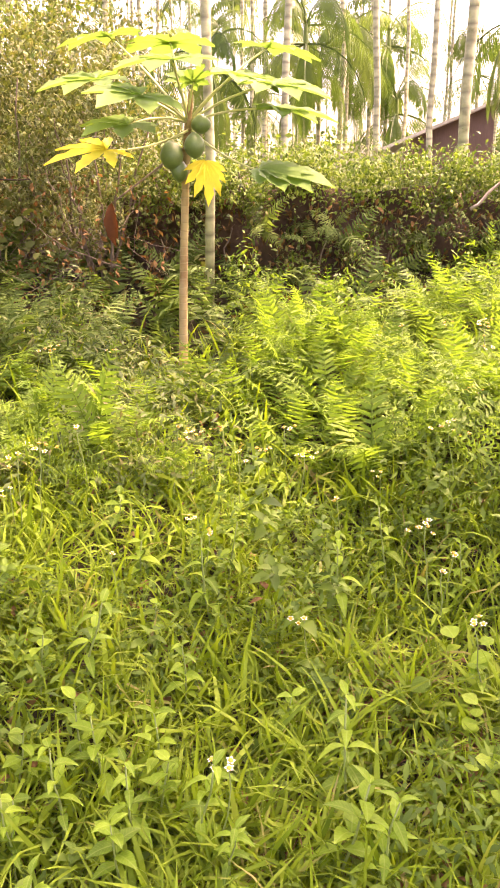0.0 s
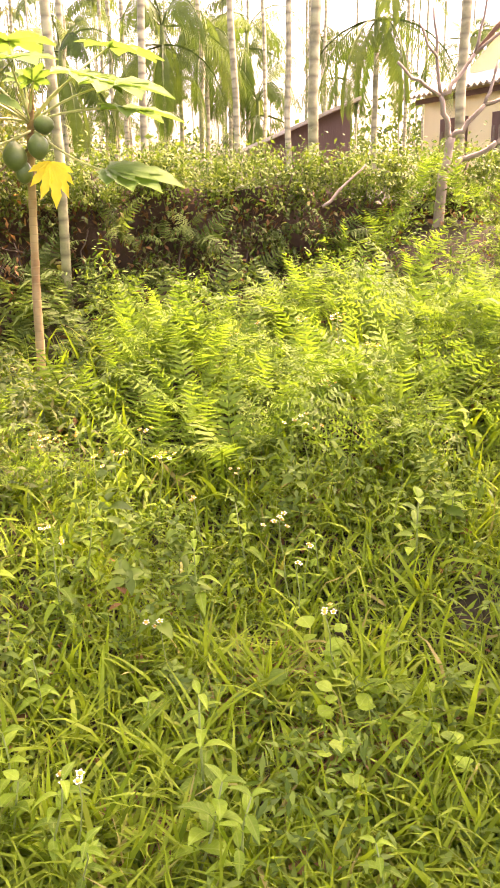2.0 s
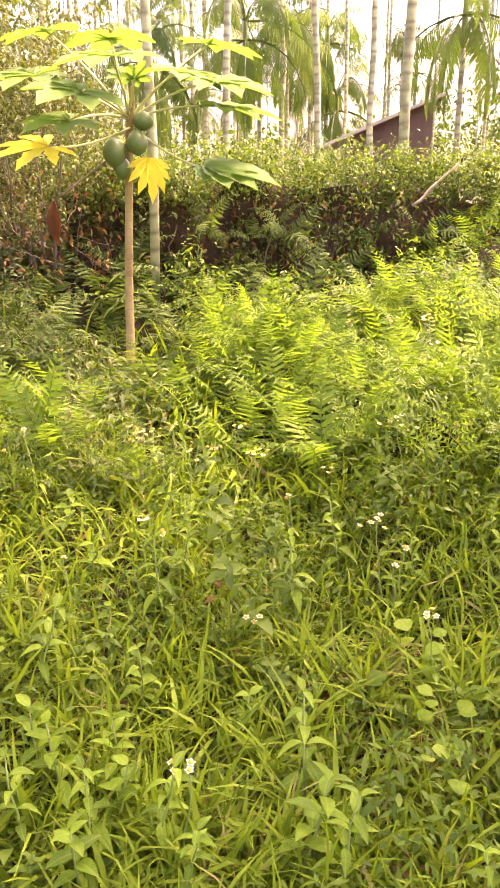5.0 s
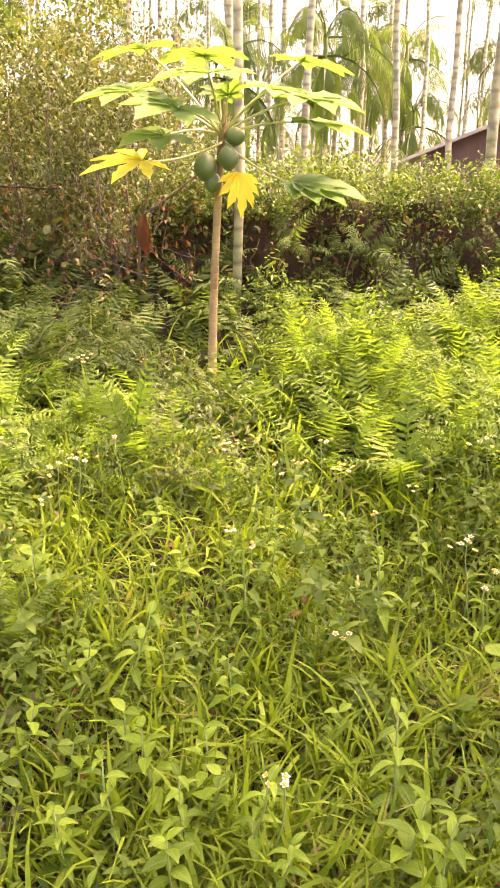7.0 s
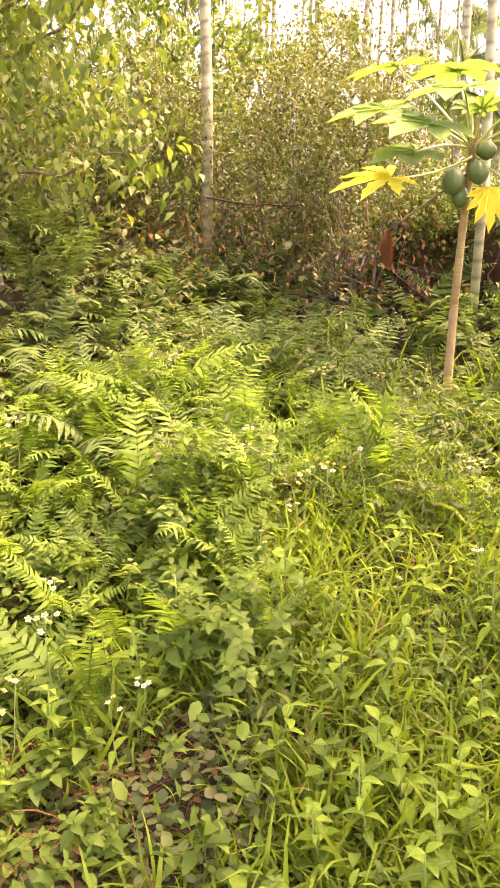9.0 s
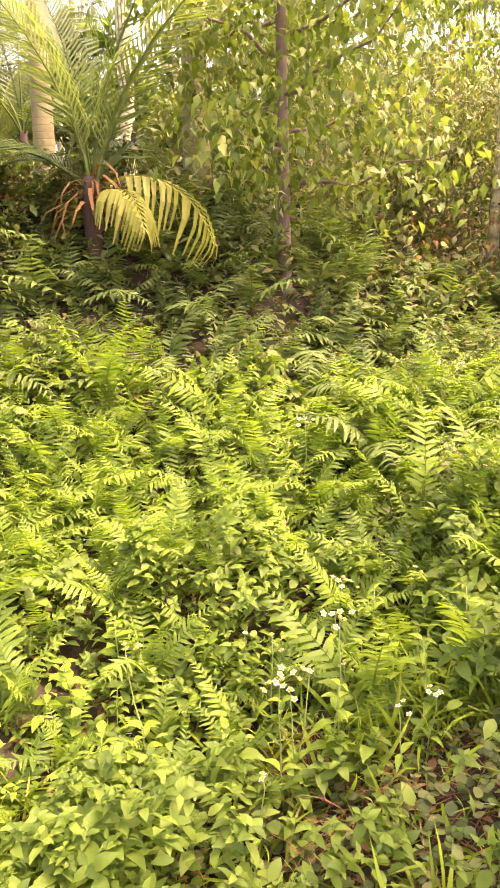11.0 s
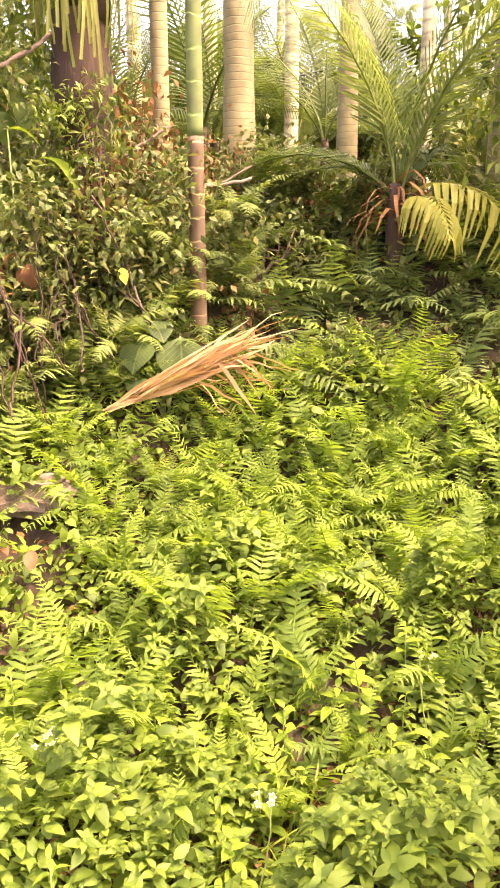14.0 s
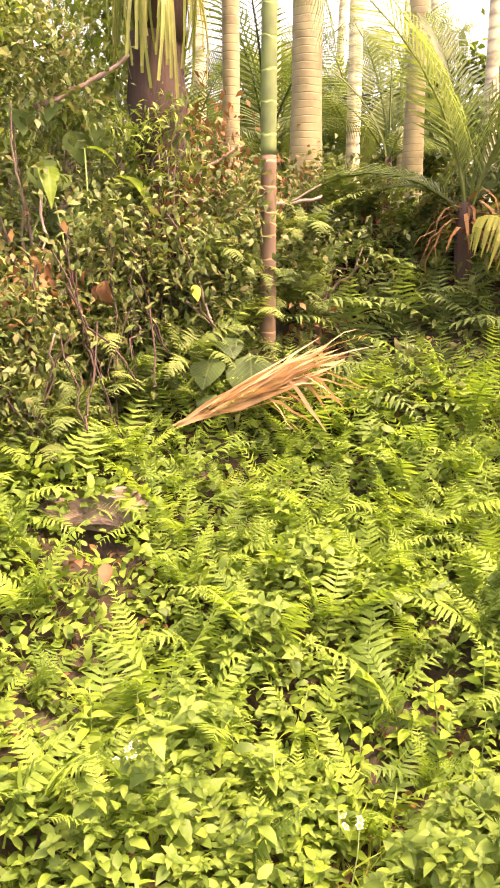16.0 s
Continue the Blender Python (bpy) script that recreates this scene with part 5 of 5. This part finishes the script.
solid("dry_creeper", build("dry_creeper", *spread(SMALL, turns(gen.uniform(0, 6.3, n), gen.normal(-0.9, 0.6, n), gen.normal(0, 0.6, n), gen.uniform(0.03, 0.07, n)), p), M_dry), "withered brown creeper leaves on the wall", "creeper", kind="stuff")

# broad-leaved tree
BROAD = leaf_shape(0.55, 3, 0.25, 0.35)
gen = np.random.default_rng(81)
ob = bare_trunk("broadleaf_tree", "small tree with a slim trunk and broad oval leaves", -3.2, 4.68, 2.2, 0.042, 0.03, M_bark, (-0.02, 0.0), 0, "tree")
for i in range(15):
    a = i * 2.4
    z = 0.7 + i * 0.11
    reach = gen.uniform(0.8, 1.5)
    e = np.array([math.cos(a) * reach, math.sin(a) * 0.7 * reach, z + gen.uniform(0.1, 0.5)])
    P = curve_points((-0.02 * z, 0, z), e, 0.05, 8, 0.02, gen)
    br = part("branch", build("branch", *tube(P, np.linspace(0.016, 0.004, 8), 6), M_bark, True), ob)
    n = 380
    q = P[gen.integers(2, 8, size=n)] + gen.normal(0, 0.15, (n, 3))
    part("leaves", build("leaves", *spread(BROAD, turns(gen.uniform(0, 6.3, n), gen.normal(-0.6, 0.4, n), gen.normal(0, 0.4, n), gen.uniform(0.055, 0.1, n)), q), M_canopy, True), br, kind="stuff")
for x, y, top in ((-4.1, 5.7, 2.2), (-2.9, 7.2, 2.6), (-3.7, 8.0, 3.3), (-5.0, 7.2, 3.0), (-2.2, 8.8, 3.2), (-5.7, 1.2, 2.4), (-6.1, 2.3, 2.2), (-5.3, 0.6, 2.6)):
    shrub("tall_shrub", "tall loose shrub with broad leaves in the shade", "shrub", "shrubs under the palms", x, y, 6, (0.7, 0.6, top * 0.42), (0, 0, top * 0.55), 2000, 0.055, 0.11, gen, M_canopy, M_bark, BROAD)

for i in range(12):
    x, y = ring_spots(1, 8.5, 13, 30 + i * 4.2, 35 + i * 4.2, gen)[0]
    top = gen.uniform(1.3, 2.3)
    shrub("tall_shrub", "tall loose shrub with broad leaves in the shade", "shrub", "shrubs under the palms", x, y, 5, (0.9, 0.9, top * 0.42), (0, 0, top * 0.5), 1300, 0.09, 0.17, gen, M_hedge, M_bark, LEAF_TINY)

shrub("creeper", "leafy creeper climbing a dark palm trunk", "creeper", "creepers on the bank", -4.86, 2.12, 4, (0.26, 0.26, 0.42), (0, 0, 1.05), 1100, 0.03, 0.07, gen, M_hedge, M_bark, LEAF_SLIM)
# undergrowth on the steep left bank
for x, y, top, n in ((-4.68, 2.15, 1.3, 2400), (-4.75, 1.75, 1.2, 2600), (-4.6, 1.2, 0.9, 2400), (-5.1, 2.5, 0.9, 1800), (-4.85, 0.7, 1.3, 2400), (-5.3, 1.6, 1.9, 2400), (-4.7, 3.1, 0.55, 1300), (-5.2, 3.6, 0.5, 1200), (-4.5, 4.2, 0.6, 1200)):
    shrub("bank_shrub", "tangled leafy shrub on the steep bank", "shrub", "shrubs on the bank", x, y, 6, (0.5, 0.45, top * 0.5), (0, 0, top * 0.5), int(n * 1.3), 0.03, 0.07, gen, M_bank, M_bark, LEAF_SMALL)

n = 2600
hub = np.array([(-5.25, 3.45, 1.8), (-5.0, 2.95, 1.65), (-4.8, 2.2, 1.65), (-4.75, 2.15, 1.4), (-4.9, 3.9, 1.6), (-5.0, 2.55, 2.1), (-4.55, 1.15, 1.2), (-4.95, 2.6, 1.8), (-4.75, 2.25, 1.1), (-4.35, 2.85, 0.75)])[gen.integers(10, size=n)]
p = hub + gen.normal(0, 1, (n, 3)) * np.array([0.1, 0.12, 0.16])
solid("dry_creeper", build("dry_creeper", *spread(SMALL, turns(gen.uniform(0, 6.3, n), gen.normal(-0.7, 0.7, n), gen.normal(0, 0.7, n), gen.uniform(0.03, 0.065, n)), p), M_dry, True), "clumps of withered brown leaves on the bank", "creeper", kind="stuff")

# thin vines that hang through the bank shrubs
pieces = []
for i in range(60):
    x, y = -4.5 + gen.uniform(-0.3, 0.2), gen.uniform(0.4, 2.4)
    z = float(gz(x, y))
    P = curve_points((x, y, z + gen.uniform(0.4, 1.1)), (x + gen.uniform(0.0, 0.3), y + gen.uniform(-0.4, 0.4), z + gen.uniform(0.0, 0.4)), gen.uniform(-0.08, 0.12), 8, 0.015, gen)
    pieces.append(tube(P, gen.uniform(0.0025, 0.006), 5, False))
solid("hanging_vines", build("hanging_vines", *join(pieces), M_fibre, True), "thin dark brown vines hanging through the bank shrubs", "vines", kind="stuff")

# far undergrowth and trees behind the grove
n = 24000
p2 = ring_spots(n, 10.5, 26, -36, 84, gen)
p2 = p2[~((p2[:, 0] > 1.0) & (p2[:, 1] < 16))]
n = len(p2)
hz = gen.random(n) ** 1.5 * (0.5 + 0.9 * patchy(p2[:, 0], p2[:, 1], 0.6))
solid("undergrowth", build("undergrowth", *spread(LEAF_FAR, turns(gen.uniform(0, 6.3, n), gen.normal(0, 0.7, n), gen.normal(0, 0.7, n), gen.uniform(0.06, 0.14, n)), np.stack([p2[:, 0], p2[:, 1], gz(p2[:, 0], p2[:, 1]) + hz], 1)), M_hedge), "green undergrowth beneath the palms", "undergrowth", kind="stuff")
pieces = []
for x, y in ring_spots(85, 34, 52, -40, 88, gen):
    k = 600
    size = np.array([gen.uniform(1.6, 3.0), gen.uniform(1.4, 2.4), gen.uniform(1.2, 2.0)])
    left = float(ease(polar(x, y)[1], 8, 36))
    d = gen.normal(0, 1, (k, 3))
    d *= (gen.random((k, 1)) ** 0.45) / np.linalg.norm(d, axis=1)[:, None]
    d *= 1 + 0.25 * np.sin(d[:, :1] * 9 + x) * np.cos(d[:, 2:] * 8 + y)
    q = np.array([x, y, 1.6 + gen.uniform(0.2, 2.4) + 3.0 * left * gen.random()]) + d * size
    pieces.append(spread(LEAF_FAR, turns(gen.uniform(0, 6.3, k), gen.normal(0, 0.7, k), gen.normal(0, 0.7, k), gen.uniform(0.2, 0.42, k)), q))
solid("far_woods", build("far_woods", *join(pieces), M_woods), "pale green woods behind the grove", "woods", kind="stuff")

# bare frangipani tree in front of the hedge
gen = np.random.default_rng(91)
ob = thing("frangipani_tree", "bare pale grey frangipani with forked branches", "tree", at=(2.3, 5.77, 1.27))
BOUGHS = [((0, 0, -0.35), (0.02, 0, 0.28), 0.045, 0.034), ((0.02, 0, 0.28), (0.07, 0, 0.5), 0.034, 0.028), ((0.07, 0, 0.5), (-0.02, 0, 0.76), 0.022, 0.016), ((-0.02, 0, 0.76), (-0.33, 0, 0.97), 0.014, 0.009),
          ((-0.02, 0, 0.76), (-0.1, 0, 1.3), 0.014, 0.008), ((-0.06, 0, 1.0), (-0.19, 0, 1.2), 0.01, 0.007), ((-0.02, 0, 0.76), (0.2, 0, 1.02), 0.016, 0.012), ((0.2, 0, 1.02), (0.29, 0, 1.5), 0.011, 0.007),
          ((0.2, 0, 1.02), (0.62, -0.1, 1.42), 0.012, 0.008), ((0.07, 0, 0.5), (0.27, -0.05, 0.7), 0.02, 0.015), ((0.27, -0.05, 0.7), (0.35, -0.05, 0.98), 0.013, 0.008), ((0.27, -0.05, 0.7), (0.62, -0.1, 0.86), 0.014, 0.01),
          ((0.35, -0.05, 0.84), (0.6, -0.1, 1.1), 0.01, 0.007), ((0.15, 0, 0.36), (0.35, -0.1, 0.46), 0.02, 0.016), ((0.35, -0.1, 0.46), (0.65, -0.15, 0.47), 0.016, 0.012), ((0.35, -0.1, 0.46), (0.62, -0.1, 0.68), 0.014, 0.009), ((0.02, 0, 0.28), (0.15, 0, 0.36), 0.028, 0.02)]
for a, b, r0, r1 in BOUGHS:
    part("branch", build("branch", *tube(curve_points(a, b, 0.02, 7, 0.006, gen), np.linspace(r0, r1, 7), 7), M_palebark, True), ob)

# ---- buildings behind the hedge ----


def box(x0, x1, y0, y1, z0, z1):
    V = np.array([(x, y, z) for x in (x0, x1) for y in (y0, y1) for z in (z0, z1)], float)
    return V, np.array([(0, 1, 3, 2), (4, 6, 7, 5), (0, 4, 5, 1), (2, 3, 7, 6), (0, 2, 6, 4), (1, 5, 7, 3)])


house = thing("house", "cream plastered house with a gable over a corrugated lean-to", "house", at=(5.24, 15.17, 1.0), yaw=-78)
part("wall", build("wall", *box(0.15, 6, 0.2, 5, 0, 1.98), M_plaster), house, "cream plastered wall")
V = np.array([(0, 1.2, 0), (3.0, 1.2, 0), (6, 1.2, 0), (6, 1.2, 2.5), (3.0, 1.2, 4.1), (0, 1.2, 2.5)], float)
part("gable", build("gable", np.concatenate([V, V + [0, 5.0, 0]]), [(0, 1, 4, 5), (1, 2, 3, 4), (6, 11, 10, 7), (7, 10, 9, 8), (0, 5, 11, 6), (2, 8, 9, 3), (5, 4, 10, 11), (4, 3, 9, 10)], M_plaster), house, "pale cream upper wall with a gable")
for a, b in (((-0.25, 1.1, 2.4), (3.0, 1.1, 4.18)), ((6.25, 1.1, 2.4), (3.0, 1.1, 4.18))):
    part("verge", build("verge", *tube([a, b], [0.05, 0.05], 4), M_shed), house, "brown verge board")
sx = np.linspace(-0.2, 6.2, 160)
pr = 0.025 * np.sin(sx * 2 * math.pi / 0.16)
rv = np.stack([np.stack([sx, 0 * sx - 0.05, 1.98 + pr], 1), np.stack([sx, 0 * sx + 1.3, 2.4 + pr], 1)], 1).reshape(-1, 3)
nq = len(rv)
rv = np.concatenate([rv, rv - [0, 0, 0.03]])
rq = np.array([(2 * i, 2 * i + 2, 2 * i + 3, 2 * i + 1) for i in range(len(sx) - 1)])
eq = np.array([(2 * i, 2 * i + nq, 2 * i + 2 + nq, 2 * i + 2) for i in range(len(sx) - 1)])
part("roof", build("roof", rv, np.concatenate([rq, rq[:, ::-1] + nq, eq]), M_roof), house, "pale corrugated lean-to sheets")
# Dark strip in place of the shadow below the eaves.
part("fascia", build("fascia", *box(0.0, 6.0, 0.1, 0.13, 1.84, 1.92), M_shed), house, "dark strip put in for the shadow under the eaves")
for x in (0.75, 2.2):
    win = part("window", build("window", *box(x, x + 0.75, 0.15, 0.197, 0.75, 1.55), M_shed), house, "brown framed window")
    for i in range(5):
        part("bar", build("bar", *box(x + 0.08 + i * 0.14, x + 0.1 + i * 0.14, 0.12, 0.145, 0.78, 1.35), M_palebark), win)
shed = thing("shed", "low shed with dark brown boards and a sloping roof", "shed", at=(2.4, 13.8, 0.95), yaw=-12)
V = np.array([(0, 0, 0), (1.35, 0, 0), (1.35, 0, 1.76), (0, 0, 1.22), (0, 1.5, 0), (1.35, 1.5, 0), (1.35, 1.5, 1.76), (0, 1.5, 1.22)], float)
part("wall", build("wall", V, [(0, 1, 2, 3), (4, 7, 6, 5), (0, 3, 7, 4), (1, 5, 6, 2), (3, 2, 6, 7)], M_shed), shed, "dark brown board wall")
V2 = np.array([(-0.4, -0.2, 1.1), (1.5, -0.2, 1.86), (1.5, 1.7, 1.86), (-0.4, 1.7, 1.1)], float)
part("roof", build("roof", np.concatenate([V2, V2 - [0, 0, 0.05]]), [(0, 1, 2, 3), (4, 7, 6, 5), (0, 4, 5, 1), (1, 5, 6, 2), (2, 6, 7, 3), (3, 7, 4, 0)], M_roof), shed, "pale sloping roof edge")

# ---- loose things on the left bank ----
gen = np.random.default_rng(101)
ob = thing("dead_frond", "dry straw-coloured palm frond fallen across the ferns", "palm frond", at=(-4.21, 1.79, 0.6))
tip = np.array([0.58, 0.76, 0.43])
P = curve_points((0, 0, 0), tip * 0.75, 0.02, 8)
part("rib", build("rib", *tube(P, np.linspace(0.014, 0.005, 8), 6), M_straw, True), ob)
for i in range(84):
    f = gen.uniform(-0.04, 0.7) * gen.uniform(0.5, 1)
    a0 = tip * f + gen.normal(0, 0.009, 3) * (1 + 2 * max(f, 0))
    a1 = tip * (f * 0.4 + gen.uniform(0.55, 0.78)) + gen.normal(0, 1, 3) * np.array([0.04, 0.04, 0.045])
    if i % 5 == 0:
        a0 = tip * gen.uniform(0.4, 0.72) + gen.normal(0, 0.015, 3)
        a1 = a0 + np.array([gen.uniform(0.05, 0.25), gen.uniform(0.05, 0.3), -gen.uniform(0.08, 0.26)])
    C = curve_points(a0, a1, gen.uniform(-0.04, 0.02), 6, 0.006, gen)
    w = gen.uniform(0.004, 0.011) * np.array([0.6, 1, 1, 0.9, 0.7, 0.15])
    sv = np.cross(a1 - a0, gen.normal(0, 1, 3))
    sv /= np.linalg.norm(sv) + 1e-9
    part("leaflet", build("leaflet", *strip(C, sv[None] * w[:, None]), M_straw), ob)

STICKS = [((-5.12, 1.94, 1.83), (-4.98, 2.18, 1.85), 0.016), ((-4.93, 2.2, 1.77), (-4.6, 2.68, 1.72), 0.017), ((-4.62, 2.64, 1.72), (-4.46, 2.98, 1.77), 0.015), ((-5.0, 2.2, 1.79), (-4.8, 2.65, 2.06), 0.012), ((-4.8, 2.35, 1.55), (-4.6, 3.1, 1.85), 0.01), ((-4.7, 2.2, 1.3), (-4.62, 2.25, 0.85), 0.008), ((-4.75, 2.05, 1.2), (-4.58, 2.3, 0.9), 0.008),
          ((-5.1, 1.5, 2.2), (-4.95, 2.0, 2.5), 0.018), ((-4.41, 2.07, 1.34), (-4.3, 2.13, 0.95), 0.009), ((-4.45, 2.01, 1.21), (-4.34, 2.1, 1.12), 0.008), ((-4.85, 2.3, 1.74), (-4.5, 2.4, 1.05), 0.006), ((-4.95, 1.45, 1.75), (-4.9, 1.4, 1.2), 0.008)]
for a, b, r in STICKS:
    P = curve_points((0, 0, 0), np.array(b) - np.array(a), 0.02, 9, 0.01, gen)
    solid("dead_branch", build("dead_branch", *tube(P, np.linspace(r, r * 0.6, 9), 7), M_palebark if r < 0.0095 else M_bark, True), "dry bare branch caught in the bank shrubs", "branch", "dead branches", m=pose(*a))

TARO = build("leaf", *leaf_shape(1.0, 9, 0.12, 0.25, 0.42), M_taro, True)
ob = thing("taro_plant", "plant with large dark green heart-shaped leaves", "plant", at=(-4.22, 2.16, float(gz(-4.22, 2.16))))
for (x, y, z), rx, rz, k in (((0.06, 0.06, 0.42), -66, 240, 0.27), ((-0.02, -0.12, 0.4), -35, 210, 0.2), ((-0.06, -0.04, 0.5), -20, 260, 0.18), ((0.05, -0.16, 0.22), -25, 200, 0.15)):
    part("leaf", TARO, ob, m=pose(x, y, z, rx, 0, rz) @ Matrix.Diagonal((k, k, k, 1)))
    part("stalk", build("stalk", *tube(curve_points((0, 0, -0.05), (x, y, z), 0, 6), np.linspace(0.008, 0.005, 6), 6), M_stem, True), ob)


bm = bmesh.new()
bmesh.ops.create_cube(bm, size=1)
bmesh.ops.scale(bm, vec=(0.46, 0.28, 0.15), verts=bm.verts)
bmesh.ops.bevel(bm, geom=bm.edges[:], offset=0.05, segments=3, affect="EDGES")
bmesh.ops.subdivide_edges(bm, edges=bm.edges[:], cuts=3, use_grid_fill=True)
for v in bm.verts:
    v.co += 0.045 * Vector(noise.noise_vector(v.co * 6)) + 0.014 * Vector(noise.noise_vector(v.co * 24))
me = bpy.data.meshes.new("stone_slab")
bm.to_mesh(me)
bm.free()
me.materials.append(M_stone)
solid("stone_slab", me, "flat mossy stone slab half covered by ferns", "stone", m=pose(-4.05, 1.22, float(gz(-4.05, 1.22)) + 0.1, 4, -6, 35))

CURL = build("leaf", *leaf_shape(0.62, 7, 0.7, 0.6, 0.6), M_curl, True)
for x, y, dz, k, rx in ((-3.53, 1.0, 0.26, 0.1, 62), (-4.5, 1.55, 0.75, 0.12, -60), (-4.45, 1.4, 0.8, 0.1, -70), (-4.6, 1.35, 0.85, 0.11, -50), (-4.75, 2.05, 0.9, 0.12, -70), (-4.7, 2.2, 0.8, 0.11, -75), (-3.75, 1.0, 0.15, 0.09, 20)):
    solid("dead_leaf", CURL, "large curled dead leaf, pale brown, caught on plants", "leaf", "dead leaves on the bank", m=pose(x, y, float(gz(x, y)) + dz, rx, gen.uniform(-20, 20), gen.uniform(90, 150) if rx < 60 else 62) @ Matrix.Diagonal((k, k, k, 1)))

# withered leaves that face the clearing, and one that has turned yellow
for x, y, z, k, rx, rz in ((-4.6, 1.3, 1.34, 0.11, -60, 245), (-4.53, 1.42, 1.36, 0.1, -75, 200), (-4.47, 1.55, 1.33, 0.13, -68, 215), (-4.56, 1.38, 1.38, 0.09, -40, 290), (-4.5, 1.49, 1.37, 0.09, -30, 170)):
    solid("dead_leaf", CURL, "large curled dead leaf, orange-brown, hanging in the shrubs", "leaf", "dead leaves on the bank", m=pose(x, y, z, rx, 8, rz) @ Matrix.Diagonal((k, k, k, 1)))
YELLOW = build("leaf", *leaf_shape(0.6, 7, 0.3, 0.3, 0.42), M_papaya_yellow, True)
solid("yellow_leaf", YELLOW, "small leaf turned bright yellow on a vine", "leaf", m=pose(-4.3, 1.96, 1.3, -62, 12, 250) @ Matrix.Diagonal((0.09, 0.09, 0.09, 1)))

# a large pale leaf that leans out of the bank
ob = thing("broad_leaf_plant", "plant with large pale green leaves leaning from the bank", "plant", at=(-4.72, 1.62, float(gz(-4.72, 1.62))))
zr = ob.matrix_basis.translation.z
SPEAR = build("leaf", *leaf_shape(0.42, 8, 0.25, 0.5, 0.35), M_herb_big, True)
for (x, y, z), rx, rz, k in (((-0.2, 0.25, 1.86), -22, 300, 0.34), ((-0.3, -0.1, 1.9), -30, 250, 0.26), ((-0.25, 0.1, 2.0), -10, 330, 0.22)):
    part("leaf", SPEAR, ob, m=pose(x, y, z - zr, rx, 0, rz) @ Matrix.Diagonal((k, k, k, 1)))
    part("stalk", build("stalk", *tube(curve_points((0, 0, -0.05), (x, y, z - zr), 0, 6), np.linspace(0.008, 0.004, 6), 6), M_stem, True), ob)

# a climber with large heart-shaped leaves at the top of the bank
ob = thing("climber", "climber with large heart-shaped green leaves", "creeper", "creepers on the bank", at=(-5.2, 1.5, float(gz(-5.2, 1.5))))
HEART = build("leaf", *leaf_shape(0.95, 7, 0.15, 0.3, 0.36), M_canopy_leaf, True)
P = curve_points((0, 0, -0.03), (-0.05, 0.1, 1.25), 0, 9, 0.04, gen)
part("stem", build("stem", *tube(P, np.linspace(0.012, 0.005, 9), 6), M_stem, True), ob)
for i in range(16):
    q = P[3 + i % 6] + gen.normal(0, 1, 3) * np.array([0.1, 0.22, 0.12]) + [0.1, 0, 0]
    k = gen.uniform(0.13, 0.22)
    part("leaf", HEART, ob, m=pose(*q, gen.uniform(-65, -25), gen.uniform(-15, 15), 230 + gen.uniform(-50, 50)) @ Matrix.Diagonal((k, k, k, 1)))

# branches that lie against the wall and the bushes
for a, b, r, bark, lab in (((1.46, 5.72, 1.33), (1.78, 5.8, 1.6), 0.012, M_palebark, "pale dry branch leaning on the wall creepers"), ((-2.1, 5.62, 1.57), (-1.45, 5.78, 1.52), 0.008, M_fibre, "dark thin branch lying across the bushes")):
    P = curve_points((0, 0, 0), np.array(b) - np.array(a), 0.01, 9, 0.008, gen)
    solid("dead_branch", build("dead_branch", *tube(P, np.linspace(r, r * 0.6, 9), 7), bark, True), lab, "branch", "dead branches", m=pose(*a))

ob = fern("large bright fern standing among the weeds", "ferns among the leafy weeds", gen, 6, FERN_COARSE)
ob.matrix_basis = pose(-2.36, 0.81, float(gz(-2.36, 0.81)) + 0.02, 4, -4, 40)

# ---- unseen trees added at the clearing's near edge to shade the grass ----
gen = np.random.default_rng(111)
for x, y, h in ((1.8, 2.6, 4.9), (2.9, 2.9, 4.8), (2.1, 1.4, 4.9), (3.5, 1.6, 5.0)):
    ob = shrub("shade_tree", "unseen leafy tree added to shade the clearing", "tree", "trees round the clearing", x, y, 0, (1.5, 1.4, 1.0), (0, 0, h), 3000, 0.16, 0.3, gen, M_dark, M_bark, LEAF_FAR)
    part("trunk", build("trunk", *tube(curve_points((0, 0, -0.1), (0.1, 0, 3.4), 0, 9, 0.02, gen), np.linspace(0.13, 0.07, 9), 10), M_bark, True), ob)
    for i in range(7):
        a = i * 0.9
        part("branch", build("branch", *tube(curve_points((0.1, 0, 3.2), (1.2 * math.cos(a), 1.1 * math.sin(a), h + gen.uniform(-0.4, 0.6)), 0.1, 8, 0.03, gen), np.linspace(0.06, 0.012, 8), 7), M_bark, True), ob)
